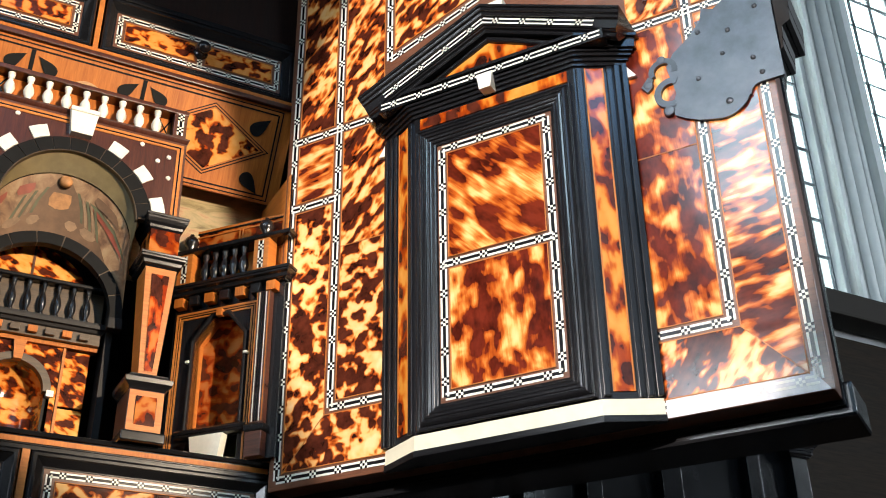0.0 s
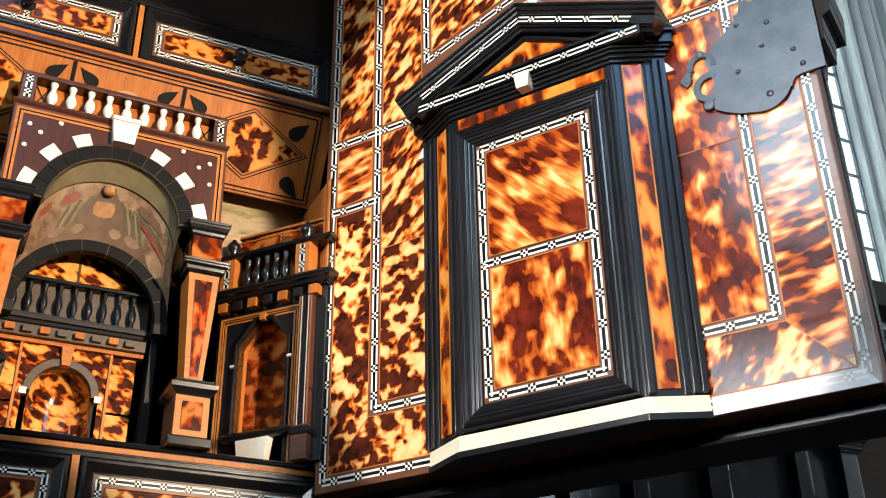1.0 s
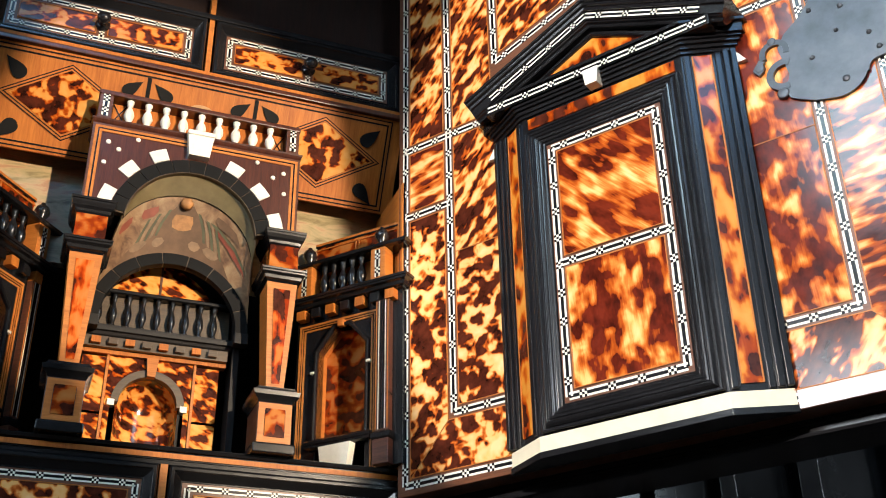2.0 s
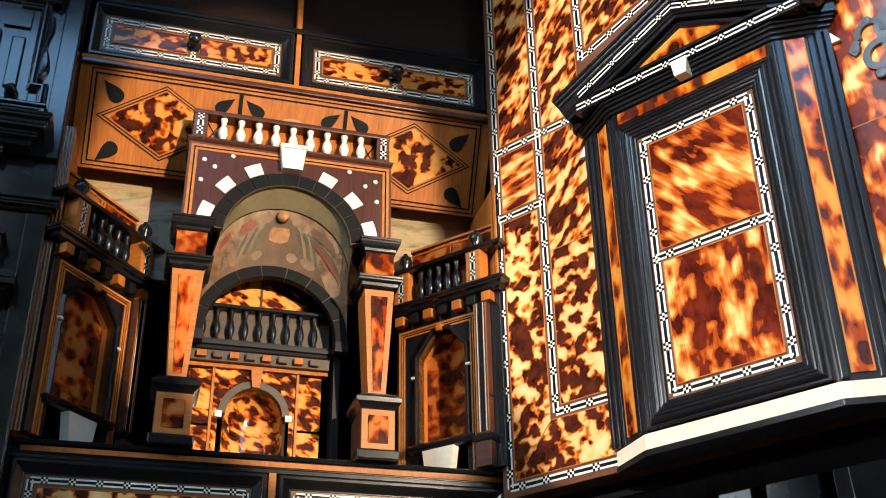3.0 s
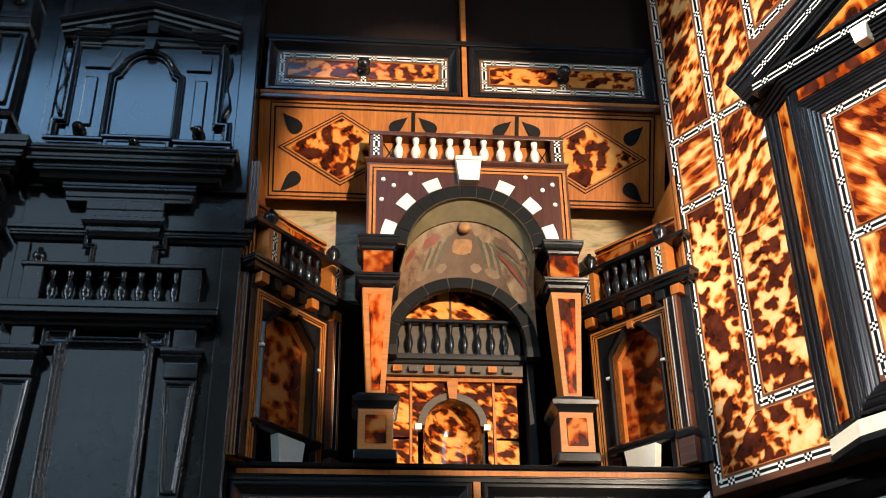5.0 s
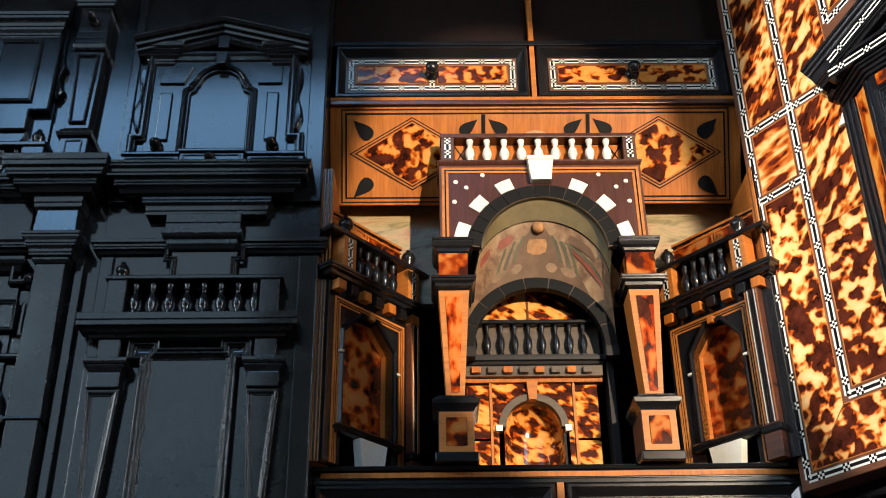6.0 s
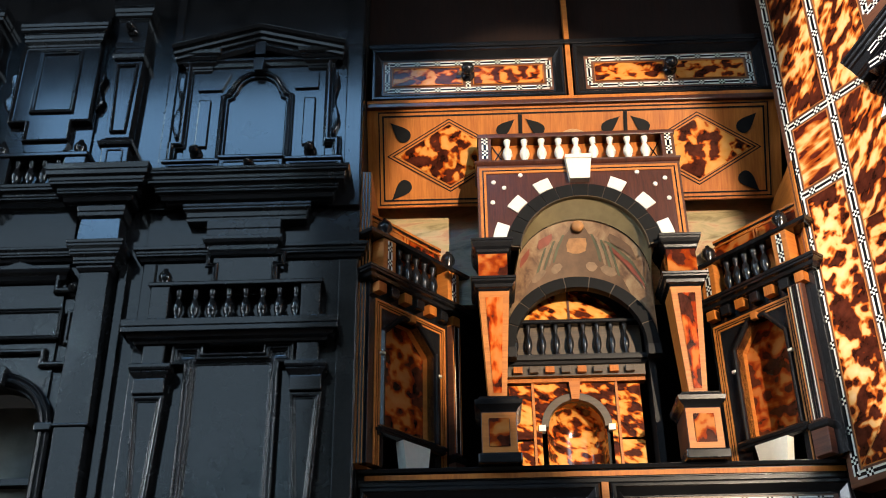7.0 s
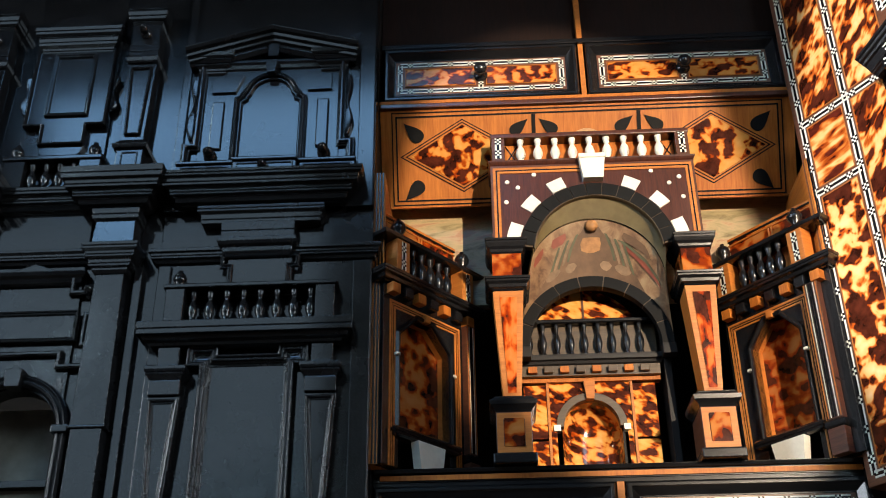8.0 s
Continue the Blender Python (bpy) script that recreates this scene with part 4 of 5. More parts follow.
# front face: moulded frame, stringing and two shell panels
y = -HH
bm = B(); frame_mould(bm, 0.1605, 0.3110, 1.7325, 2.0135, [(0, 0), (0, 0.0035), (0.0008, 0.0042), (0.0022, 0.0042), (0.0026, 0.0030), (0.0032, 0.0030), (0.0036, 0.0042), (0.0052, 0.0058), (0.0068, 0.0064), (0.0074, 0.0058), (0.0078, 0.0048), (0.0086, 0.0048), (0.0092, 0.0058), (0.0108, 0.0060), (0.0114, 0.0046), (0.0122, 0.0044), (0.0128, 0.0052), (0.0142, 0.0050), (0.0148, 0.0036), (0.0158, 0.0034), (0.0164, 0.0040), (0.0174, 0.0036), (0.0182, 0.0022), (0.0196, 0.0018), (0.0205, 0.0008), (0.0206, 0.0)], y)
part("frame_moulding", bm, EBONY, body)
bm = B(); box(bm, 0.1812, 0.2903, y - 0.0006, y + 0.002, 1.7532, 1.9928); part("ground", bm, BROWN, body)
a0, a1, b0, b1, bmid = 0.1858, 0.2857, 1.7577, 1.9883, 1.8745
bm = B()
for q in ((a0, b0, a1, b0), (a0, b1, a1, b1), (a0, b0, a0, b1), (a1, b0, a1, b1), (a0, bmid, a1, bmid)):
    inlay(bm, *q, y - 0.0006)
part("stringing", bm, [EBONY, BONE], body)
for z0, z1, m in ((b0, bmid, SHELL_FLAME), (bmid, b1, SHELL_RAY)):
    bm = B(); box(bm, a0 + G, a1 - G, y - 0.0016, y, z0 + G, z1 - G); o = part("shell_panel", bm, m, body)
    bm = B(); rect_line(bm, a0 + G - 0.001, a1 - G + 0.001, z0 + G - 0.001, z1 - G + 0.001, y - 0.0006, 0.0008, 0.0013); part("line", bm, SATIN_V, o)
bm = B(); box(bm, 0.164, 0.3075, y - 0.0012, y, 2.0165, 2.0275); part("shell_strip", bm, SHELL_AMBER, body)
# splayed sides
fl = math.hypot(U1 - U0, HH)
fa = math.degrees(math.atan2(HH, U1 - U0))
for m in (pose(U0, 0, 0, 0, 0, -fa), pose(U2, -HH, 0, 0, 0, fa)):
    right = m.translation.x > 0.2
    x0, x1 = (0.010, 0.024) if right else (fl - 0.025, fl - 0.011)
    bm = B(); box(bm, x0, x1, -0.001, 0.001, 1.737, 2.0275); bmesh.ops.transform(bm, matrix=m, verts=bm.verts); part("shell_strip", bm, SHELL_AMBER, body, "amber tortoiseshell strip")
    for q0, q1 in ((x0 - 0.0012, x0), (x1, x1 + 0.0012)):
        bm = B(); box(bm, q0, q1, -0.0014, 0.001, 1.737, 2.0275); bmesh.ops.transform(bm, matrix=m, verts=bm.verts); part("line", bm, SATIN_V, body)
    bm = B()
    e0, e1 = (x1 + 0.003, fl + 0.001) if right else (-0.001, x0 - 0.003)
    for k in range(3):
        s0 = e0 + (e1 - e0) * k / 3
        box(bm, s0 + 0.0006, s0 + (e1 - e0) / 3 - 0.0006, -0.0022 - 0.0018 * (k if right else 2 - k), 0.002, 1.732, 2.0295, 0.0006)
    bmesh.ops.transform(bm, matrix=m, verts=bm.verts); part("post_moulding", bm, EBONY, body)
    bm = B()
    e0, e1 = (0.0015, 0.0075) if right else (fl - 0.008, fl - 0.002)
    box(bm, e0, e1, -0.0028, 0.001, 1.733, 2.028, 0.001)
    bmesh.ops.transform(bm, matrix=m, verts=bm.verts); part("post_moulding", bm, EBONY, body)
for pts in ([(0.1095, 2.014), (0.1185, 2.014), (0.1185, 2.029)], [(0.3525, 2.014), (0.3625, 2.014), (0.3525, 2.029)]):
    bm = B(); prism(bm, pts, -0.005, 0.001); part("bone_corner", bm, BONE, body, "white bone corner piece")
# entablature
bm = B(); plan_block(bm, 2.0425, 2.0525, 0.0105); ent = part("entablature", bm, EBONY, door)
for z0, z1, g in ((2.030, 2.0335, 0.002), (2.0335, 2.037, 0.004), (2.037, 2.040, 0.0065), (2.040, 2.0425, 0.0085), (2.0525, 2.0555, 0.013)):
    bm = B(); plan_block(bm, z0, z1, g); part("cornice_step", bm, EBONY, ent)
EY, EX0, EX1 = -HH - 0.0105, U1 - 0.0058, U2 + 0.0058
bm = B(); inlay(bm, 0.1285, 2.0475, 0.3435, 2.0475, EY - 0.0002, 0.0062)
part("stringing", bm, [EBONY, BONE], ent)
bm = B(); box(bm, 0.126, 0.346, EY, EY + 0.012, 2.0425, 2.0525); part("fascia", bm, EBONY, ent)
bm = B(); prism(bm, [(DW / 2 - 0.0055, 2.030), (DW / 2 + 0.0055, 2.030), (DW / 2 + 0.0078, 2.046), (DW / 2 - 0.0078, 2.046)], EY - 0.002, EY + 0.01); part("keystone", bm, BONE, ent, "white bone keystone")
# raking mouldings
AP = (DW / 2, 2.115)
T0, T1 = (0.108, 2.0585), (DW - 0.108, 2.0585)
prof = [(-0.018, 0.020), (-0.018, 0.0265), (-0.0165, 0.0275), (-0.0158, 0.0268), (-0.015, 0.0268), (-0.0142, 0.0295), (-0.0132, 0.0300), (-0.0128, 0.0315), (-0.0050, 0.0322), (-0.0044, 0.0345), (-0.0030, 0.0350), (-0.0024, 0.0342), (-0.0016, 0.0344), (-0.0008, 0.0368), (0.0006, 0.0374), (0.0012, 0.0366), (0.0020, 0.0368), (0.0028, 0.0388), (0.0045, 0.0390), (0.0045, 0.0)]
bm = B(); path_mould(bm, [T0, AP, T1], prof, 0.0); rk = part("raking_moulding", bm, EBONY, ent)
bm = B()
sl = Vector((AP[0] - T0[0], AP[1] - T0[1])).normalized()
for (p, q, sg) in ((T0, AP, 1), (AP, T1, -1)):
    d = (Vector(q) - Vector(p)).normalized()
    nn = Vector((-d.y, d.x)) * -0.009
    a, c = Vector(p) + nn + d * (0.022 if sg > 0 else 0.004), Vector(q) + nn - d * (0.004 if sg > 0 else 0.022)
    inlay(bm, a.x, a.y, c.x, c.y, -0.0322, 0.0058)
part("stringing", bm, [EBONY, BONE], rk)
bm = B(); prism(bm, [(0.155, 2.0555), (DW - 0.155, 2.0555), (DW / 2, 2.096)], -0.021, 0.0); part("tympanum", bm, EBONY, ent)
bm = B(); prism(bm, [(0.178, 2.0595), (DW - 0.178, 2.0595), (DW / 2, 2.086)], -0.0225, -0.0205); part("shell_panel", bm, SHELL_AMBER, ent)
bm = B(); path_mould(bm, [(0.170, 2.057), (DW - 0.170, 2.057), (DW / 2, 2.091)], [(0, 0), (0, 0.004), (0.002, 0.005), (0.0035, 0.003), (0.004, 0.0)], -0.021, True); part("moulding", bm, EBONY, ent)
bm = B(); prism(bm, [(DW / 2 - 0.009, 2.1215), (DW / 2 + 0.009, 2.1215), (DW / 2 + 0.011, 2.142), (DW / 2 - 0.011, 2.142)], -0.012, 0.0); part("bone_block", bm, BONE, door, "white bone block over the pediment")

# iron lock
lk = thing("lock_plate", "dark wrought iron lock plate with scrolled edge on the door", "lock", pose(0.1963, -0.015, 0, 0, 0, -57))
pts = [(0.4790, 2.072), (0.4790, 1.9715), (0.4610, 1.9715)] + arc(0.4610, 1.9625, 0.009, 90, 180, 5)[1:] + arc(0.4290, 1.9720, 0.0235, -22, -110, 9) + [(0.4095, 1.9530), (0.3985, 1.9585), (0.3905, 1.9640), (0.3890, 1.9720), (0.3935, 1.985), (0.3905, 2.000), (0.3880, 2.013), (0.3950, 2.024), (0.4110, 2.0365), (0.4210, 2.049), (0.4235, 2.060), (0.4330, 2.056), (0.4420, 2.062), (0.4500, 2.072)]
bm = B(); prism(bm, pts, -0.0035, -0.0006)
part("plate", bm, IRON, lk)


def curl(pp, w):
    bm = B()
    path_mould(bm, pp, [(w, 0.0), (w, 0.0034), (-w, 0.0034), (-w, 0.0)], -0.0006)
    part("scroll", bm, IRON, lk)


curl(arc(0.3895, 1.9870, 0.0115, 60, 285, 14), 0.0028)
curl(arc(0.3850, 2.0100, 0.0100, -20, 200, 14)[::-1], 0.0024)
curl([(0.3725, 1.9950), (0.3690, 2.0000), (0.3740, 2.0065)], 0.0028)
for x, z, r in ((0.3715, 2.0005, 0.0042), (0.3860, 1.9700, 0.0050), (0.3845, 2.0215, 0.0038)):
    bm = B(); lathe(bm, [(0, 0), (r, 0), (r, 0.0032), (r * 0.8, 0.0038), (0, 0.004)], 12, (x, -0.0006, z), "y"); part("scroll_end", bm, IRON, lk)
for x, z, r in ((0.413, 1.992, 0.0022), (0.418, 2.037, 0.0022), (0.4345, 1.9625, 0.0030), (0.4420, 2.030, 0.0024), (0.463, 1.980, 0.0024), (0.458, 1.996, 0.0022), (0.4350, 2.009, 0.0020), (0.4660, 2.045, 0.0022)):
    bm = B(); lathe(bm, [(0, 0), (r, 0), (r * 0.9, 0.0008), (r * 0.4, 0.0014), (0, 0.0015)], 12, (x, -0.0035, z), "y"); part("rivet", bm, IRON, lk)

# The ebony front beside the niche. FY is its plane.
FY = -0.03
M2 = [(0, 0), (0, 0.0024), (0.0008, 0.0032), (0.0016, 0.0030), (0.0018, 0.0016), (0.0026, 0.0016), (0.0028, 0.0024), (0.0036, 0.0022), (0.0042, 0.0006), (0.0044, 0)]


def knob(x, z, r, parent, y=FY):
    bm = B(); lathe(bm, [(0, 0), (r, 0), (r, 0.002), (r * 0.7, 0.003), (r * 0.55, 0.005), (r * 0.85, 0.008), (r * 0.8, 0.011), (r * 0.45, 0.0135), (r * 0.3, 0.0145), (0, 0.0155)], 16, (x, y, z), "y")
    part("knob", bm, EBONY_WORN, parent, "turned black knob", True)


def urn(x, z, parent, y=FY - 0.012, s=1.0):
    bm = B(); lathe(bm, [(a * s, b * s) for a, b in ((0, 0), (0.0045, 0), (0.0035, 0.002), (0.0058, 0.006), (0.0062, 0.0095), (0.0048, 0.011), (0.0052, 0.012), (0.003, 0.0145), (0.0022, 0.017), (0, 0.018))], 14, (x, y, z))
    part("urn", bm, EBONY_WORN, parent, "small turned black urn", True)


def taper(bm, cx, z0, z1, w0, w1, y0, y1, back):
    a = [bm.verts.new(p) for p in ((cx - w0, back, z0), (cx - w0, y0, z0), (cx + w0, y0, z0), (cx + w0, back, z0))]
    b = [bm.verts.new(p) for p in ((cx - w1, back, z1), (cx - w1, y1, z1), (cx + w1, y1, z1), (cx + w1, back, z1))]
    bm.faces.new(a[::-1]); bm.faces.new(b)
    for j in range(4):
        bm.faces.new((a[j], a[(j + 1) % 4], b[(j + 1) % 4], b[j]))


def scroll(parent, x, z0, z1, flip):
    """A flat S-shaped bracket beside a panel."""
    h = z1 - z0
    s = -1 if flip else 1
    o = [(0.0028 + 0.0048 * (0.5 + 0.5 * math.sin(2 * math.pi * (1.55 * k / 28) - 0.9)) * (1.15 - 0.5 * k / 28), k / 28) for k in range(29)]
    bm = B()
    rings = [[(x, FY, z0 + h * q), (x, FY - 0.0045, z0 + h * q), (x + s * a * 0.7, FY - 0.0052, z0 + h * q), (x + s * a, FY - 0.0040, z0 + h * q), (x + s * a, FY, z0 + h * q)] for a, q in o]
    sweep(bm, rings, False, 0, True)
    part("scroll", bm, EBONY_WORN, parent)


def big_bay(x0, x1, label):
    """One bay: pedimented arched panel above, balcony and door below."""
    C = (x0 + x1) / 2 - 0.0070
    E = thing("ebony_front_bay", label, "cabinet front", group="ebony front bays")
    X = lambda v: v - (-0.3155) + C
    bm = B(); box(bm, x0, x1, FY, FY + 0.018, 0.75, 2.345); part("board", bm, EBONY_WORN, E)
    for q0, q1, z0, z1 in ((x1 - 0.0175, x1 - 0.0006, 0.76, 1.931), (x0 + 0.0006, x0 + 0.0125, 0.76, 1.931), (x1 - 0.0165, x1 - 0.0006, 2.013, 2.34), (x0 + 0.0006, x0 + 0.009, 2.013, 2.34)):
        bm = B(); box(bm, q0, q1, FY - 0.0028, FY, z0, z1, 0.0008); part("stile", bm, EBONY_WORN, E)
    # lower door
    bm = B(); box(bm, X(-0.354), X(-0.277), FY - 0.0035, FY, 1.30, 1.838); part("door_panel", bm, EBONY_WORN, E)
    bm = B(); frame_mould(bm, X(-0.354), X(-0.277), 1.30, 1.838, [(0.001, 0), (0.0036, 0.0012), (0.0042, 0.0012), (0.0068, 0)], FY - 0.0035); part("panel_moulding", bm, EBONY_WORN, E)
    bm = B()
    path_mould(bm, [(X(p), q) for p, q in ((-0.3565, 1.30), (-0.3565, 1.8285), (-0.3685, 1.8285), (-0.3685, 1.8475), (-0.3415, 1.8475), (-0.3415, 1.8385), (-0.2895, 1.8385), (-0.2895, 1.8475), (-0.2635, 1.8475), (-0.2635, 1.8285), (-0.2755, 1.8285), (-0.2755, 1.30))],
               [(0, 0), (0, 0.010), (-0.0012, 0.0106), (-0.0022, 0.0100), (-0.0024, 0.0080), (-0.0036, 0.0080), (-0.0040, 0.0090), (-0.0052, 0.0088), (-0.0056, 0.0064), (-0.0070, 0.0060),
                (-0.0074, 0.0044), (-0.0092, 0.0042), (-0.0096, 0.0028), (-0.0112, 0.0026), (-0.0116, 0.0014), (-0.0126, 0.0012), (-0.0128, 0)], FY)
    part("door_moulding", bm, EBONY_WORN, E)
    for c in (-0.3835, -0.2515):
        c = X(c)
        bm = B(); taper(bm, c, 1.70, 1.8005, 0.0075, 0.0135, FY - 0.012, FY - 0.012, FY); p = part("pilaster", bm, EBONY_WORN, E)
        bm = B()
        path_mould(bm, [(c - 0.0062, 1.704), (c + 0.0062, 1.704), (c + 0.0122, 1.7975), (c - 0.0122, 1.7975)], [(0, 0), (0, 0.0022), (0.0010, 0.0030), (0.0020, 0.0024), (0.0026, 0.0008), (0.0036, 0.0012), (0.0044, 0)], FY - 0.0118, True); part("moulding", bm, EBONY_WORN, p)
        bm = B(); box(bm, c - 0.0135, c + 0.0135, FY - 0.015, FY, 1.8005, 1.8145, 0.0008); part("neck", bm, EBONY_WORN, p)
        bm = B(); cornice(bm, c - 0.0135, c + 0.0135, 1.8145, [(0, 0), (0.002, 0.001), (0.004, 0.003), (0.0085, 0.0042), (0.0115, 0.0042), (0.0135, 0.001)], FY - 0.015, 0.015); part("cap", bm, EBONY_WORN, p)
        bm = B(); box(bm, c - 0.0095, c + 0.0095, FY - 0.012, FY, 1.8275, 1.853, 0.0008); part("block", bm, EBONY_WORN, p)
        bm = B(); cornice(bm, c - 0.006, c + 0.006, 1.66, [(0, 0.006), (0.03, 0.006), (0.032, 0.004), (0.036, 0.003), (0.04, 0.0)], FY - 0.010, 0.012); part("base", bm, EBONY_WORN, p)
    # balcony
    bm = B(); cornice(bm, X(-0.400), X(-0.2355), 1.846, [(0, 0), (0.002, 0.002), (0.004, 0.0055), (0.007, 0.007), (0.0075, 0.0105), (0.0190, 0.0110), (0.0200, 0.0095)], FY - 0.014, 0.014); bal = part("balcony", bm, EBONY_WORN, E)
    for q0, q1 in ((-0.390, -0.3735), (-0.2585, -0.2415)):
        bm = B(); box(bm, X(q0), X(q1), FY - 0.020, FY, 1.866, 1.8985, 0.0006); part("balcony_post", bm, EBONY_WORN, bal)
    bm = B(); box(bm, X(-0.3925), X(-0.239), FY - 0.0215, FY, 1.8985, 1.9025, 0.0008); part("handrail", bm, EBONY_WORN, bal)
    for k in range(8):
        bm = B(); lathe(bm, baluster_profile(0.0325, 0.0046), 12, (X(-0.3665 + k * 0.01475), FY - 0.0135, 1.866)); part("baluster", bm, EBONY_WORN, bal, "", True)
    urn(X(-0.381), 1.9025, E)
    # bracket above the balcony
    bm = B(); box(bm, X(-0.3415), X(-0.2825), FY - 0.007, FY, 1.895, 1.934, 0.0008); part("bracket", bm, EBONY_WORN, E)
    bm = B(); path_mould(bm, [(X(-0.336), 1.90), (X(-0.336), 1.9275), (X(-0.344), 1.9275), (X(-0.344), 1.9335), (X(-0.280), 1.9335), (X(-0.280), 1.9275), (X(-0.288), 1.9275), (X(-0.288), 1.90)], M2, FY - 0.006); part("moulding", bm, EBONY_WORN, E)
    bm = B(); cornice(bm, X(-0.343), X(-0.286), 1.934, [(0, 0), (0.002, 0.002), (0.004, 0.003), (0.008, 0.0035), (0.010, 0.0065), (0.013, 0.0075), (0.0165, 0.0075), (0.0175, 0.005), (0.034, 0.005)], FY - 0.010, 0.01); part("bracket_cap", bm, EBONY_WORN, E)
    # string course and main cornice
    bm = B(); cornice(bm, x0, x1 - 0.0005, 1.932, [(0, -0.001), (0.001, 0.003), (0.004, 0.004), (0.0048, 0.0065), (0.0095, 0.007), (0.0105, 0.009), (0.014, 0.009), (0.0145, 0.001)], FY, 0.004); part("string_course", bm, EBONY_WORN, E)
    bm = B(); cornice(bm, X(-0.365), X(-0.262), 1.968, [(0, 0), (0.001, 0.003), (0.010, 0.004), (0.012, 0.007), (0.018, 0.007)], FY - 0.008, 0.008); part("cornice_block", bm, EBONY_WORN, E)
    bm = B(); cornice(bm, X(-0.386), X(-0.2405), 1.986, [(0, 0.0), (0.002, 0.006), (0.006, 0.007), (0.008, 0.011), (0.013, 0.012), (0.0145, 0.017), (0.021, 0.018), (0.0225, 0.021), (0.028, 0.022), (0.029, 0.010)], FY - 0.012, 0.012); part("main_cornice", bm, EBONY_WORN, E)
    bm = B(); box(bm, x0, x1 - 0.0005, FY - 0.006, FY, 1.986, 2.012); part("cornice_ground", bm, EBONY_WORN, E)
    # upper storey
    for q0, q1, h in ((-0.4005, -0.3455, 0.006), (-0.3455, -0.2835, 0.011), (-0.2835, -0.2285, 0.006)):
        bm = B(); box(bm, X(q0) + 0.001, X(q1) - 0.001, FY - h, FY, 2.016, 2.037, 0.0006); o = part("plinth_panel", bm, EBONY_WORN, E)
        bm = B(); box(bm, X(q0), X(q1), FY - h - 0.0025, FY, 2.037, 2.0405, 0.0008); part("plinth_cap", bm, EBONY_WORN, o)
        bm = B(); frame_mould(bm, X(q0) + 0.004, X(q1) - 0.004, 2.018, 2.0345, [(0, 0), (0, 0.0012), (0.0012, 0.0012), (0.0016, 0)], FY - h); part("moulding", bm, EBONY_WORN, o)
    L, R, SP = X(-0.3385), X(-0.2905), 2.1135
    cx = (L + R) / 2
    rr = (R - L) / 2 - 0.004
    pts = [(R + 0.004, 2.0405), (R + 0.004, SP - 0.003), (R - 0.0015, SP), (R - 0.0015, SP + 0.004)] + arc(cx, SP + 0.004, rr, 8, 172, 14) + [(L + 0.0015, SP + 0.004), (L + 0.0015, SP), (L - 0.004, SP - 0.003), (L - 0.004, 2.0405)]
    bm = B(); path_mould(bm, pts, [(0, 0), (0, 0.0018), (-0.001, 0.003), (-0.0020, 0.0030), (-0.0022, 0.0018), (-0.0030, 0.0020), (-0.0034, 0.0046), (-0.0048, 0.0056), (-0.0056, 0.0050), (-0.0058, 0.0032), (-0.0070, 0.0030), (-0.0080, 0.0040), (-0.0084, 0.0)], FY - 0.002); part("arch_moulding", bm, EBONY, E)
    bm = B(); prism(bm, [(cx - 0.004, SP + 0.0265), (cx + 0.004, SP + 0.0265), (cx + 0.006, SP + 0.042), (cx - 0.006, SP + 0.042)], FY - 0.014, FY); part("keystone", bm, EBONY_WORN, E)
    bm = B(); box(bm, cx - 0.068, cx + 0.068, FY - 0.002, FY, 2.0405, 2.158); part("field", bm, EBONY_WORN, E)
    for s in (-1, 1):
        xs = lambda v: cx + s * v
        bm = B(); q = sorted((xs(0.0455), xs(0.0575))); box(bm, q[0], q[1], FY - 0.0045, FY, 2.056, 2.112, 0.0012); part("small_panel", bm, EBONY_WORN, E)
        bm = B(); prism(bm, [(xs(0.028), 2.144), (xs(0.0595), 2.144), (xs(0.0595), 2.1235), (xs(0.036), 2.1235)], FY - 0.0045, FY); part("corner_panel", bm, EBONY_WORN, E)
        path = [(xs(0.0795), 2.0405), (xs(0.0795), 2.0600), (xs(0.0700), 2.0600), (xs(0.0700), 2.158)]
        bm = B(); path_mould(bm, path, [(-0.0045, 0), (-0.0045, 0.0026), (-0.0034, 0.0032), (-0.0030, 0.0020), (-0.0022, 0.0050), (-0.0008, 0.0066), (0.0010, 0.0066), (0.0014, 0.0044), (0.0026, 0.0042), (0.0030, 0.0022), (0.0042, 0.0020), (0.0044, 0)], FY - 0.001); part("side_moulding", bm, EBONY_WORN, E)
        scroll(E, xs(0.0740), 2.068, 2.140, s < 0)
        knob(xs(0.0545), 2.0485, 0.0062, E, FY - 0.002)
        # pediment halves
        bm = B(); cornice(bm, min(xs(0.050), xs(0.072)), max(xs(0.050), xs(0.072)), 2.146, [(0, 0), (0.002, 0.002), (0.007, 0.003), (0.009, 0.006), (0.014, 0.008), (0.018, 0.011), (0.022, 0.012)], FY - 0.002, 0.004); part("pediment_block", bm, EBONY_WORN, E)
        bm = B(); path_mould(bm, [(xs(0.048), 2.160), (xs(0.006), 2.172)] if s < 0 else [(xs(0.006), 2.172), (xs(0.048), 2.160)], [(-0.003, 0), (-0.003, 0.004), (0.001, 0.007), (0.003, 0.007), (0.003, 0)], FY - 0.004); part("inner_moulding", bm, EBONY_WORN, E)
    bm = B(); cornice(bm, cx - 0.048, cx + 0.048, 2.150, [(0, 0), (0.002, 0.003), (0.006, 0.004), (0.008, 0.006), (0.011, 0.006)], FY - 0.001, 0.004); part("pediment_base", bm, EBONY_WORN, E)
